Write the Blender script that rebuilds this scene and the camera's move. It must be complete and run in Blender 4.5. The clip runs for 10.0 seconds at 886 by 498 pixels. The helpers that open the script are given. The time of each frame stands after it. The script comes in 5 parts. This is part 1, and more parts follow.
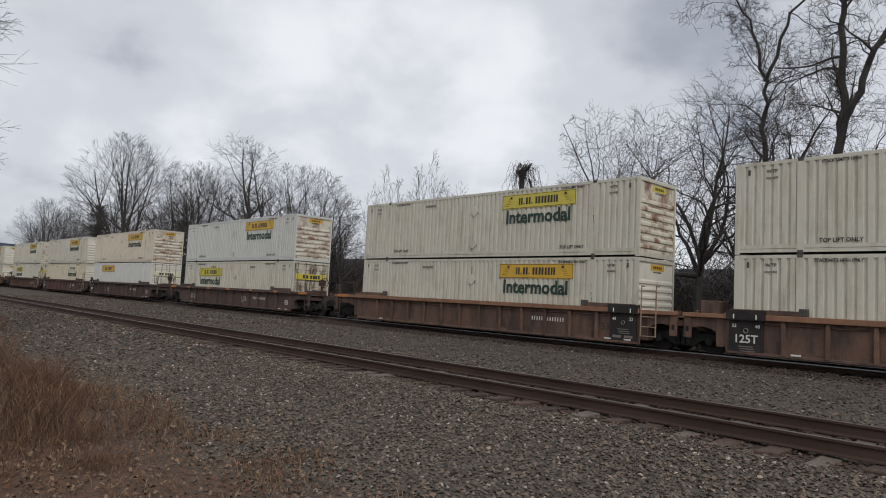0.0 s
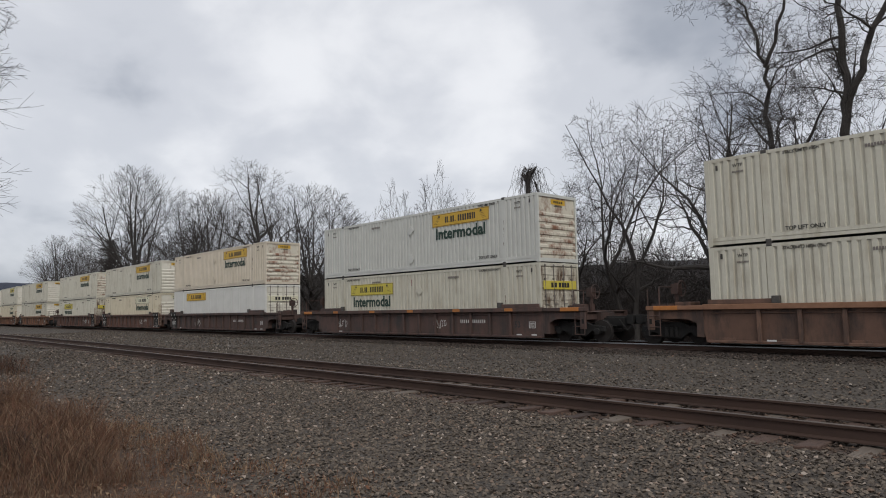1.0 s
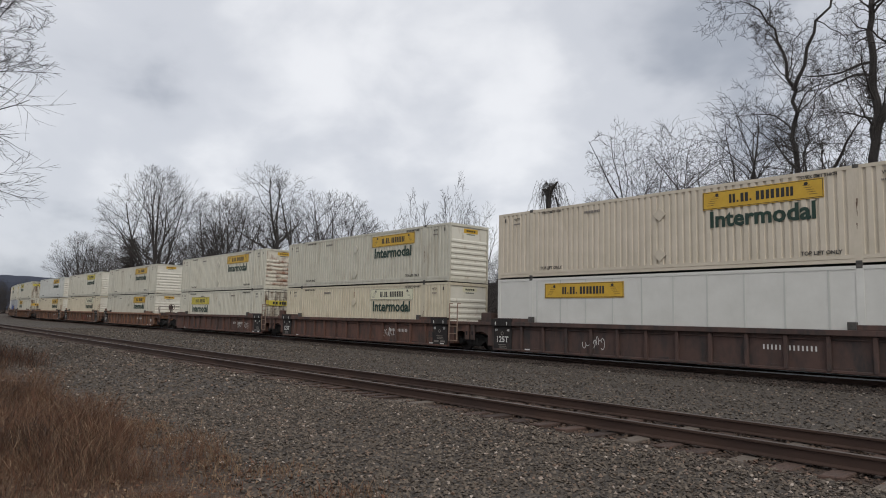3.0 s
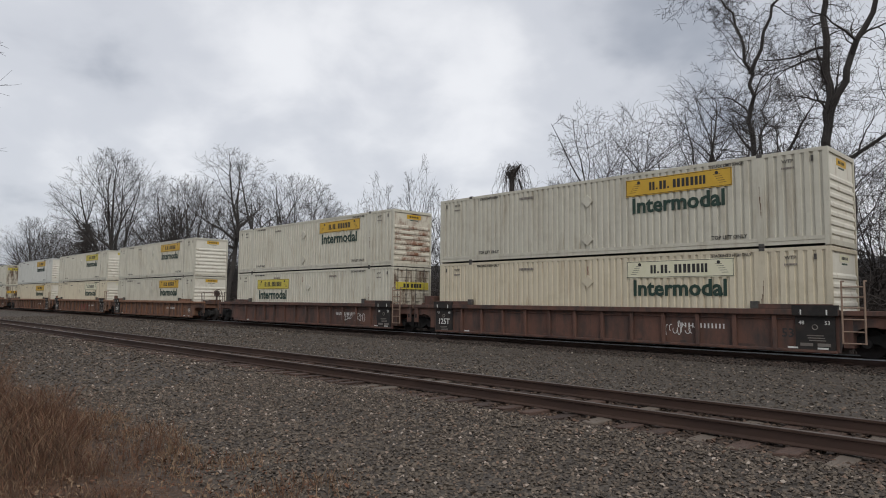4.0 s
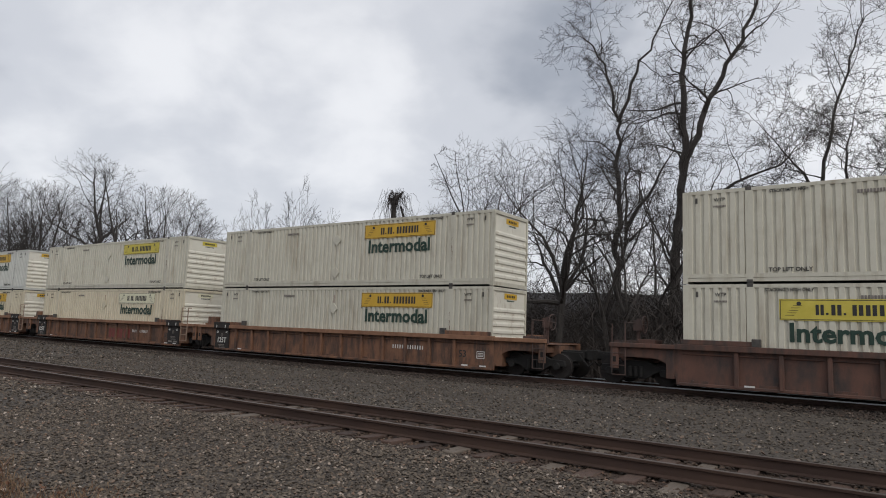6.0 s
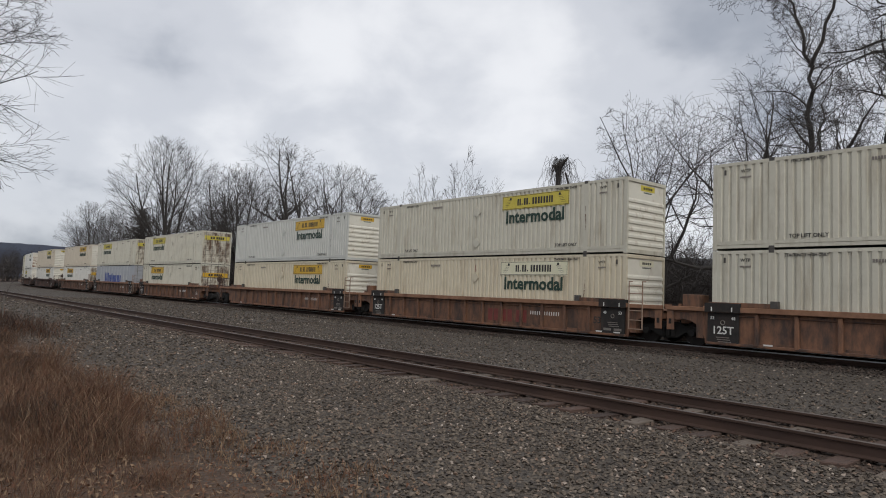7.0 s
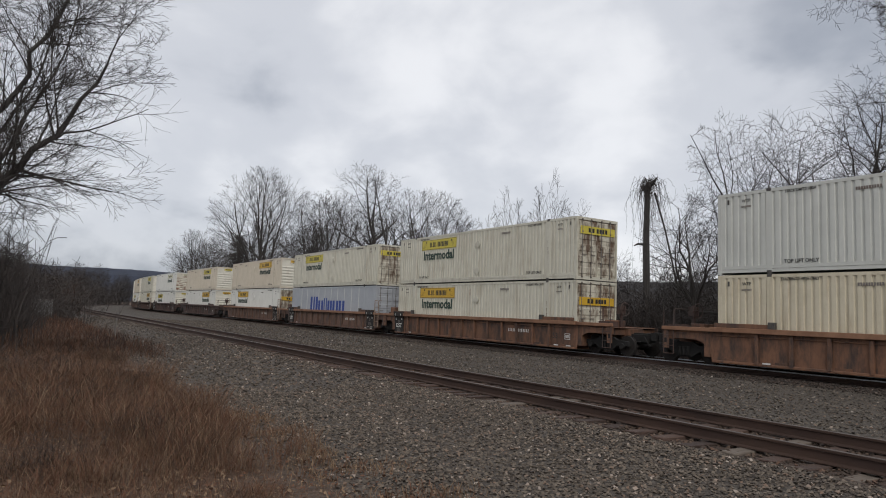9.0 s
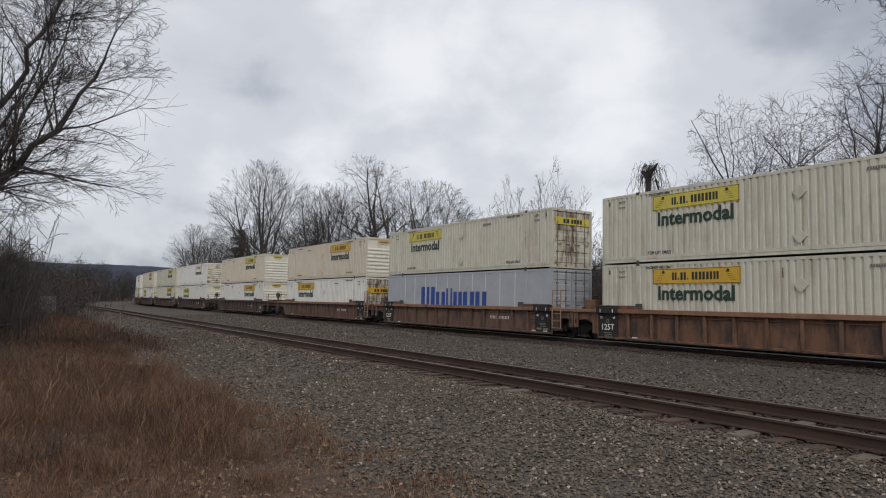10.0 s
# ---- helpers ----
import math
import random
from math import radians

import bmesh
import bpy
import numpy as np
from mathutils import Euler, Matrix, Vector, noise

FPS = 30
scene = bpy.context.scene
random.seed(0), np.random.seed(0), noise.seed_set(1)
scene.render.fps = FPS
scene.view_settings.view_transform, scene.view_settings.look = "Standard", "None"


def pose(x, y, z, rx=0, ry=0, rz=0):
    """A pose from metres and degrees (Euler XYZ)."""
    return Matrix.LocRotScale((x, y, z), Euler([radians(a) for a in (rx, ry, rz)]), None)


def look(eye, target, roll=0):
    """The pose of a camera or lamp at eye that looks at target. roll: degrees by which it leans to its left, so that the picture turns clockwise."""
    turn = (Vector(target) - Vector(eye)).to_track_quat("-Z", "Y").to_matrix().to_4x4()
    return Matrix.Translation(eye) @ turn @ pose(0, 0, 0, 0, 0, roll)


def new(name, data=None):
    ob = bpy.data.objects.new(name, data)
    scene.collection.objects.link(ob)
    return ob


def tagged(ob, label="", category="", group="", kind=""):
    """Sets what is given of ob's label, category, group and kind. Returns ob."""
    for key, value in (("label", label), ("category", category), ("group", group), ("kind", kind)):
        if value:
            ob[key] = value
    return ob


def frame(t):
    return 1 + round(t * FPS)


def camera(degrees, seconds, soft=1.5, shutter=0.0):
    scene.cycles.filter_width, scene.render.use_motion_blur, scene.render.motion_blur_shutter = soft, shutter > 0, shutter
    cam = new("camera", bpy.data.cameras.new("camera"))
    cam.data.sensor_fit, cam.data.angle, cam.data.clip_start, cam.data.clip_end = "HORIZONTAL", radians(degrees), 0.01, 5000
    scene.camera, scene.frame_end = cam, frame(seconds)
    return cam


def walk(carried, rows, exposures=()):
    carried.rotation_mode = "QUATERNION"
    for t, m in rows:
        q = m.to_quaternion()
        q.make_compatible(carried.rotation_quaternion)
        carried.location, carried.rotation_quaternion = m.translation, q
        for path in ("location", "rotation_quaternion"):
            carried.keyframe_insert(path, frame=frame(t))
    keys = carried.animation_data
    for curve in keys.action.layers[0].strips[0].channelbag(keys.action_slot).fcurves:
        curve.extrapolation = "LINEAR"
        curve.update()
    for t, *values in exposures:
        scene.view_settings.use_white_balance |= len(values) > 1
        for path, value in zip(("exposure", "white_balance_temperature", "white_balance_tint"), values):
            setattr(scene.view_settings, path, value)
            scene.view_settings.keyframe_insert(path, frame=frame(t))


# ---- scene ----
cam = camera(67.18, 10.0, 1.0)
# seconds, place, tilt, lean, turn of the hand-held phone
PATH = [
    (0.0, 0.130, 0.056, 1.361, 4.28, -2.93, 46.62),
    (0.5, 0.065, 0.173, 1.483, 3.07, 0.82, 48.59),
    (1.0, 0.020, -0.012, 1.448, 5.00, 1.17, 47.72),
    (1.5, -0.031, 0.031, 1.415, 7.29, -0.69, 47.48),
    (2.0, 0.015, -0.017, 1.443, 5.61, 0.07, 42.49),
    (2.5, -0.019, -0.113, 1.441, 6.62, -1.16, 49.25),
    (3.8, -0.086, 0.027, 1.468, 4.63, -1.46, 47.61),
    (4.0, -0.093, -0.001, 1.485, 4.52, -0.55, 45.93),
    (4.2, -0.020, -0.004, 1.505, 3.97, -1.16, 41.30),
    (4.5, 0.080, -0.013, 1.552, 6.65, -6.18, 33.44),
    (5.0, 0.003, -0.055, 1.599, 7.19, -4.71, 30.88),
    (5.2, -0.023, -0.036, 1.564, 9.51, -5.02, 31.65),
    (6.3, 0.127, 0.062, 1.535, 5.90, -2.36, 36.77),
    (6.5, 0.061, 0.013, 1.464, 5.53, -3.82, 37.36),
    (7.0, -0.050, -0.029, 1.535, 3.68, -2.03, 49.63),
    (7.5, -0.066, 0.032, 1.530, 3.86, -1.67, 54.12),
    (8.0, -0.060, 0.042, 1.498, 3.31, -0.68, 55.39),
    (8.5, -0.023, 0.029, 1.500, 4.46, -1.00, 55.82),
    (9.0, -0.029, -0.040, 1.510, 5.46, -2.18, 56.95),
    (9.5, -0.021, -0.038, 1.480, 5.13, -1.05, 57.35),
    (10.0, -0.038, -0.047, 1.472, 4.63, -1.16, 57.16),
]
walk(cam, [(t, pose(x, y, z, 90 + p, r, w)) for t, x, y, z, p, r, w in PATH])

# ---- light ----
SUN_ELEVATION, SUN_AZIMUTH = 42.0, 118.0
world = bpy.data.worlds.new("overcast_sky")
scene.world = world
world.use_nodes = True
wn, wl = world.node_tree.nodes, world.node_tree.links
wn.clear()


def wnode(kind, **values):
    n = wn.new(kind)
    for key, value in values.items():
        n.inputs[key].default_value = value
    return n


def wmath(op, a, b):
    n = wn.new("ShaderNodeMath")
    n.operation = op
    for i, v in enumerate((a, b)):
        if isinstance(v, (int, float)):
            n.inputs[i].default_value = v
        else:
            wl.new(v, n.inputs[i])
    return n.outputs[0]


sky = wn.new("ShaderNodeTexSky")
sky.sky_type, sky.sun_disc = "NISHITA", False
sky.sun_elevation, sky.sun_rotation = radians(SUN_ELEVATION), radians(SUN_AZIMUTH)
# a layer of cloud on a flat plane overhead
coord = wn.new("ShaderNodeTexCoord")
split = wn.new("ShaderNodeSeparateXYZ")
turned = wn.new("ShaderNodeMapping")
turned.inputs["Rotation"].default_value = (0, 0, radians(34))
wl.new(coord.outputs["Generated"], turned.inputs["Vector"])
wl.new(turned.outputs[0], split.inputs[0])
rise = wmath("ADD", wmath("MAXIMUM", split.outputs[2], 0.0), 0.42)
plane = wn.new("ShaderNodeCombineXYZ")
wl.new(wmath("DIVIDE", split.outputs[0], rise), plane.inputs[0])
wl.new(wmath("DIVIDE", split.outputs[1], rise), plane.inputs[1])
plane.inputs[2].default_value = 3.7
big = wnode("ShaderNodeTexNoise", Scale=1.25, Detail=3.0, Roughness=0.45, Distortion=0.35)
fine = wnode("ShaderNodeTexNoise", Scale=4.0, Detail=5.0, Roughness=0.5, Distortion=0.2)
wl.new(plane.outputs[0], big.inputs["Vector"])
wl.new(plane.outputs[0], fine.inputs["Vector"])
cloud = wmath("ADD", wmath("MULTIPLY", big.outputs["Fac"], 0.50), wmath("MULTIPLY", fine.outputs["Fac"], 0.50))
cloud = wmath("ADD", cloud, 0.02)
# ragged heavier and thinner parts of the cloud layer: azimuth, elevation, half width, depth
ragged = wnode("ShaderNodeTexNoise", Scale=5.0, Detail=4.0, Roughness=0.55)
wl.new(coord.outputs["Generated"], ragged.inputs["Vector"])
pushed = wn.new("ShaderNodeVectorMath")
pushed.operation = "MULTIPLY_ADD"
wl.new(ragged.outputs["Color"], pushed.inputs[0])
pushed.inputs[1].default_value = (0.26, 0.26, 0.26)
wl.new(coord.outputs["Generated"], pushed.inputs[2])
centred = wn.new("ShaderNodeVectorMath")
centred.operation = "SUBTRACT"
wl.new(pushed.outputs[0], centred.inputs[0])
centred.inputs[1].default_value = (0.13, 0.13, 0.13)
for az, el, wide, depth in ((27, 22, 12, -0.095), (33, 32, 17, -0.08), (55, 35, 15, -0.08), (60, 12, 9, -0.05), (79, 17, 11, -0.05), (110, 26, 20, -0.05), (-10, 28, 20, -0.05), (48, 20, 15, 0.075), (66, 22, 12, 0.06), (38, 11, 12, 0.045), (8, 14, 15, 0.05), (92, 12, 13, 0.04)):
    az, el = radians(az), radians(el)
    toward = wn.new("ShaderNodeVectorMath")
    toward.operation = "DISTANCE"
    wl.new(centred.outputs[0], toward.inputs[0])
    toward.inputs[1].default_value = (-math.sin(az) * math.cos(el), math.cos(az) * math.cos(el), math.sin(el))
    soft = wn.new("ShaderNodeMapRange")
    soft.interpolation_type = "SMOOTHSTEP"
    soft.inputs["From Min"].default_value, soft.inputs["From Max"].default_value = radians(wide) * 1.25, radians(wide) * 0.15
    soft.inputs["To Min"].default_value, soft.inputs["To Max"].default_value = 0.0, depth
    wl.new(toward.outputs["Value"], soft.inputs["Value"])
    cloud = wmath("ADD", cloud, soft.outputs[0])
ramp = wn.new("ShaderNodeValToRGB")
ramp.color_ramp.interpolation = "EASE"
ramp.color_ramp.elements[0].position, ramp.color_ramp.elements[0].color = 0.27, (0.36, 0.388, 0.446, 1)
ramp.color_ramp.elements[1].position, ramp.color_ramp.elements[1].color = 0.68, (0.84, 0.85, 0.88, 1)
mid = ramp.color_ramp.elements.new(0.475)
mid.color = (0.62, 0.64, 0.69, 1)
wl.new(cloud, ramp.inputs[0])
layer = wn.new("ShaderNodeBackground")
layer.inputs["Strength"].default_value = 1.07
wl.new(ramp.outputs[0], layer.inputs["Color"])
clear = wn.new("ShaderNodeBackground")
clear.inputs["Strength"].default_value = 0.1
wl.new(sky.outputs[0], clear.inputs["Color"])
blend = wn.new("ShaderNodeMixShader")
blend.inputs[0].default_value = 0.92
wout = wn.new("ShaderNodeOutputWorld")
wl.new(clear.outputs[0], blend.inputs[1])
wl.new(layer.outputs[0], blend.inputs[2])
wl.new(blend.outputs[0], wout.inputs["Surface"])

sun = new("sun", bpy.data.lights.new("sun", "SUN"))
sun.data.energy, sun.data.angle, sun.data.color = 1.35, radians(25), (1.0, 0.97, 0.92)
a, e = radians(SUN_AZIMUTH), radians(SUN_ELEVATION)
sun.matrix_world = look((60 * math.sin(a) * math.cos(e), 60 * math.cos(a) * math.cos(e), 60 * math.sin(e)), (0, 0, 0))
scene.view_settings.exposure = 0.0


# ---- materials ----
def material(name, colors, scale=2.0, rough=0.7, metal=0.0, bump=0.0, bump_scale=40.0, stretch=(1, 1, 1), stain=None, stain_at=(0.55, 0.75), stain_scale=0.7, vary=0.0, stain_stretch=(1, 1, 1), coords="Object"):
    """Two or three colours over noise, stains of another colour, fine relief."""
    m = bpy.data.materials.new(name)
    m.use_nodes = True
    n, l = m.node_tree.nodes, m.node_tree.links
    bsdf = n["Principled BSDF"]
    tc = n.new("ShaderNodeTexCoord")
    info = n.new("ShaderNodeObjectInfo")

    def mapped(size, shift=0.0):
        mp = n.new("ShaderNodeMapping")
        mp.inputs["Scale"].default_value = size
        mp.inputs["Location"].default_value = (shift, shift * 0.7, shift * 1.3)
        l.new(tc.outputs[coords], mp.inputs["Vector"])
        off = n.new("ShaderNodeVectorMath")
        off.operation = "ADD"
        l.new(mp.outputs[0], off.inputs[0])
        r3 = n.new("ShaderNodeVectorMath")
        r3.operation = "SCALE"
        r3.inputs[0].default_value = (17.0, 31.0, 23.0)
        l.new(info.outputs["Random"], r3.inputs["Scale"])
        l.new(r3.outputs[0], off.inputs[1])
        return off.outputs[0]

    grain = n.new("ShaderNodeTexNoise")
    grain.inputs["Scale"].default_value, grain.inputs["Detail"].default_value, grain.inputs["Roughness"].default_value = scale, 8.0, 0.65
    l.new(mapped(stretch), grain.inputs["Vector"])
    r = n.new("ShaderNodeValToRGB")
    for i, c in enumerate(colors):
        pos = 0.32 + 0.36 * i / max(1, len(colors) - 1)
        el = r.color_ramp.elements[i] if i < 2 else r.color_ramp.elements.new(pos)
        el.position, el.color = pos, (*c, 1)
    l.new(grain.outputs["Fac"], r.inputs[0])
    col = r.outputs[0]
    if stain:
        sn = n.new("ShaderNodeTexNoise")
        sn.inputs["Scale"].default_value, sn.inputs["Detail"].default_value, sn.inputs["Roughness"].default_value = stain_scale, 6.0, 0.7
        l.new(mapped(stain_stretch, 5.0), sn.inputs["Vector"])
        sr = n.new("ShaderNodeMapRange")
        sr.inputs["From Min"].default_value, sr.inputs["From Max"].default_value = stain_at
        l.new(sn.outputs["Fac"], sr.inputs["Value"])
        mx = n.new("ShaderNodeMix")
        mx.data_type = "RGBA"
        l.new(sr.outputs[0], mx.inputs["Factor"])
        l.new(col, mx.inputs["A"])
        mx.inputs["B"].default_value = (*stain, 1)
        col = mx.outputs["Result"]
    if vary:
        hv = n.new("ShaderNodeHueSaturation")
        mr = n.new("ShaderNodeMapRange")
        mr.inputs["To Min"].default_value, mr.inputs["To Max"].default_value = 1 - vary, 1 + vary
        l.new(info.outputs["Random"], mr.inputs["Value"])
        l.new(mr.outputs[0], hv.inputs["Value"])
        l.new(col, hv.inputs["Color"])
        col = hv.outputs[0]
    l.new(col, bsdf.inputs["Base Color"])
    bsdf.inputs["Roughness"].default_value, bsdf.inputs["Metallic"].default_value = rough, metal
    if bump:
        bn = n.new("ShaderNodeTexNoise")
        bn.inputs["Scale"].default_value, bn.inputs["Detail"].default_value = bump_scale, 4.0
        l.new(mapped((1, 1, 1), 9.0), bn.inputs["Vector"])
        bp = n.new("ShaderNodeBump")
        bp.inputs["Strength"].default_value, bp.inputs["Distance"].default_value = bump, 0.02
        l.new(bn.outputs["Fac"], bp.inputs["Height"])
        l.new(bp.outputs[0], bsdf.inputs["Normal"])
    return m


CREAM = material("cream_paint", [(0.475, 0.452, 0.372), (0.54, 0.517, 0.43), (0.505, 0.48, 0.395)], 1.2, 0.55, stain=(0.31, 0.26, 0.185), stain_at=(0.50, 0.82), stain_scale=1.2, stain_stretch=(2.5, 2.5, 0.35), vary=0.05)
WARM = material("warm_cream_paint", [(0.50, 0.445, 0.325), (0.57, 0.51, 0.385), (0.53, 0.475, 0.35)], 1.2, 0.55, stain=(0.33, 0.25, 0.16), stain_at=(0.52, 0.84), stain_scale=1.2, stain_stretch=(2.5, 2.5, 0.35), vary=0.04)
WHITE = material("white_paint", [(0.585, 0.575, 0.53), (0.655, 0.645, 0.60)], 1.2, 0.5, stain=(0.50, 0.48, 0.43), stain_at=(0.60, 0.95), stain_scale=1.2, stain_stretch=(2.5, 2.5, 0.35), vary=0.04)
GREY_PAINT = material("grey_white_paint", [(0.49, 0.492, 0.455), (0.55, 0.552, 0.51)], 1.2, 0.55, stain=(0.42, 0.39, 0.33), stain_at=(0.60, 0.95), stain_scale=1.2, stain_stretch=(2.5, 2.5, 0.35), vary=0.04)
TAN = material("dusty_tan_paint", [(0.52, 0.46, 0.36), (0.60, 0.53, 0.43)], 1.2, 0.65, stain=(0.36, 0.29, 0.21), stain_at=(0.58, 0.95), stain_scale=1.2, stain_stretch=(2.5, 2.5, 0.35), vary=0.04)
BLUE_GREY = material("blue_grey_paint", [(0.32, 0.335, 0.36), (0.38, 0.395, 0.415)], 1.2, 0.55, stain=(0.30, 0.30, 0.31), stain_at=(0.60, 0.95), stain_scale=1.2)
RUSTY = material("rust_streaked_paint", [(0.56, 0.52, 0.43), (0.62, 0.58, 0.48)], 1.4, 0.7, stain=(0.20, 0.095, 0.055), stain_at=(0.47, 0.62), stain_scale=1.1, stain_stretch=(1, 1, 0.6))
YELLOW = material("yellow_panel", [(0.52, 0.31, 0.025), (0.60, 0.37, 0.035)], 3.0, 0.5, stain=(0.40, 0.27, 0.04), stain_at=(0.58, 0.9))
PALE_PANEL = material("faded_pale_panel", [(0.62, 0.60, 0.42), (0.68, 0.65, 0.50)], 3.0, 0.6)
LEMON = material("lemon_panel", [(0.50, 0.41, 0.05), (0.58, 0.48, 0.08)], 3.0, 0.55)
GREEN_INK = material("dark_green_ink", [(0.009, 0.030, 0.020), (0.014, 0.044, 0.030)], 6.0, 0.6)
BLACK_INK = material("black_ink", [(0.015, 0.014, 0.013), (0.03, 0.028, 0.026)], 6.0, 0.6)
WHITE_INK = material("white_ink", [(0.55, 0.54, 0.51), (0.66, 0.65, 0.62)], 8.0, 0.7)
BLUE_INK = material("blue_ink", [(0.015, 0.045, 0.22), (0.02, 0.06, 0.28)], 6.0, 0.6)
RED_INK = material("red_ink", [(0.13, 0.025, 0.02), (0.18, 0.035, 0.028)], 6.0, 0.6)
ROOF = material("container_roof_paint", [(0.55, 0.54, 0.49), (0.65, 0.64, 0.58)], 1.5, 0.7)
CASTING = material("dark_steel_casting", [(0.05, 0.048, 0.045), (0.10, 0.09, 0.08)], 8.0, 0.6, 0.3)
BARE_STEEL = material("dull_galvanised_steel", [(0.17, 0.15, 0.135), (0.25, 0.225, 0.20)], 8.0, 0.5, 0.5, stain=(0.16, 0.10, 0.07))
CAR_BROWN = material("dark_brown_car_paint", [(0.062, 0.037, 0.030), (0.094, 0.052, 0.041)], 1.6, 0.75, stain=(0.034, 0.028, 0.026), stain_at=(0.46, 0.66), stain_scale=1.3, stain_stretch=(1.6, 1, 0.5), vary=0.12, bump=0.15)
CAR_MAROON = material("dark_red_brown_car_paint", [(0.084, 0.042, 0.030), (0.128, 0.060, 0.041)], 1.6, 0.75, stain=(0.034, 0.028, 0.026), stain_at=(0.44, 0.68), stain_scale=1.3, stain_stretch=(1.6, 1, 0.5), vary=0.12, bump=0.15)
CAR_MID = material("dull_red_brown_car_paint", [(0.105, 0.056, 0.038), (0.152, 0.084, 0.056)], 1.6, 0.75, stain=(0.052, 0.033, 0.026), stain_at=(0.43, 0.64), stain_scale=1.3, stain_stretch=(1.6, 1, 0.5), vary=0.12, bump=0.15)
CAR_RUST = material("orange_brown_car_paint", [(0.140, 0.066, 0.037), (0.200, 0.097, 0.053)], 1.6, 0.75, stain=(0.052, 0.032, 0.025), stain_at=(0.43, 0.62), stain_scale=1.3, stain_stretch=(1.6, 1, 0.5), vary=0.12, bump=0.15)
ORANGE = material("fresh_orange_paint", [(0.34, 0.12, 0.025), (0.42, 0.16, 0.035)], 3.0, 0.6)
LADDER_TAN = material("dusty_tan_steel", [(0.20, 0.135, 0.095), (0.29, 0.205, 0.15)], 6.0, 0.7)
CAR_EDGE = material("worn_orange_edge", [(0.18, 0.088, 0.048), (0.26, 0.135, 0.078)], 3.0, 0.75, stain=(0.13, 0.06, 0.035), stain_at=(0.5, 0.7))
BLACK_STEEL = material("sooty_black_steel", [(0.006, 0.0055, 0.005), (0.014, 0.0125, 0.0115)], 4.0, 0.92)
FADED_BLACK = material("faded_black_panel", [(0.010, 0.009, 0.0085), (0.026, 0.022, 0.020)], 3.0, 0.9, stain=(0.045, 0.028, 0.021), stain_at=(0.52, 0.75), stain_scale=2.0)
WHEEL_STEEL = material("worn_wheel_steel", [(0.010, 0.008, 0.007), (0.022, 0.017, 0.015)], 6.0, 0.85)
RAIL_SIDE = material("rusty_rail_steel", [(0.036, 0.020, 0.015), (0.065, 0.036, 0.025)], 3.0, 0.8, 0.2, stretch=(0.3, 1, 1))
SHINY_RAIL = material("polished_rail_top", [(0.42, 0.43, 0.45), (0.52, 0.53, 0.55)], 3.0, 0.32, 0.9, stretch=(0.2, 1, 1))
RAIL_TOP = material("worn_rail_top", [(0.07, 0.052, 0.044), (0.12, 0.095, 0.082)], 3.0, 0.5, 0.4, stretch=(0.2, 1, 1))
TIE_WOOD = material("weathered_tie_wood", [(0.022, 0.014, 0.011), (0.072, 0.043, 0.032), (0.040, 0.024, 0.018)], 5.0, 0.9, stretch=(6, 0.7, 6), vary=0.35, bump=0.4)
PALE_TIE = material("pale_broken_tie", [(0.085, 0.066, 0.052), (0.15, 0.12, 0.095)], 5.0, 0.9, stretch=(6, 0.7, 6))
STONE = material("grey_ballast_stone", [(0.10, 0.096, 0.092), (0.20, 0.19, 0.18)], 6.0, 0.9, vary=0.3)
BARK = material("grey_brown_bark", [(0.033, 0.029, 0.027), (0.062, 0.055, 0.050)], 3.0, 0.95, stretch=(3, 3, 0.6), bump=0.5, bump_scale=12.0)
TWIG = material("grey_brown_twigs", [(0.028, 0.024, 0.022), (0.052, 0.045, 0.041)], 1.0, 0.95)
VINE = material("dry_vine_tangle", [(0.032, 0.027, 0.024), (0.060, 0.050, 0.044)], 2.0, 0.95)
DRY_GRASS = material("dry_brown_grass", [(0.086, 0.039, 0.022), (0.150, 0.071, 0.039)], 3.0, 0.9, coords="Object")
TAN_GRASS = material("dry_tan_grass", [(0.15, 0.096, 0.057), (0.25, 0.165, 0.10)], 3.0, 0.9)
DARK_GRASS = material("dark_dead_stalks", [(0.034, 0.019, 0.013), (0.060, 0.034, 0.022)], 3.0, 0.95)
WEED = material("dark_red_brown_weeds", [(0.038, 0.025, 0.019), (0.074, 0.045, 0.032)], 2.0, 0.9)
BRUSH = material("grey_brown_brush", [(0.034, 0.028, 0.026), (0.064, 0.053, 0.047)], 1.0, 0.95)
# the far hill's blue is distance haze put into its colour
HILL = material("far_hill_with_haze", [(0.015, 0.021, 0.040), (0.021, 0.029, 0.052)], 0.02, 1.0, bump=0.0, coords="Generated")
HILL_NEAR = material("wooded_ridge", [(0.020, 0.019, 0.021), (0.033, 0.030, 0.032)], 0.3, 1.0)


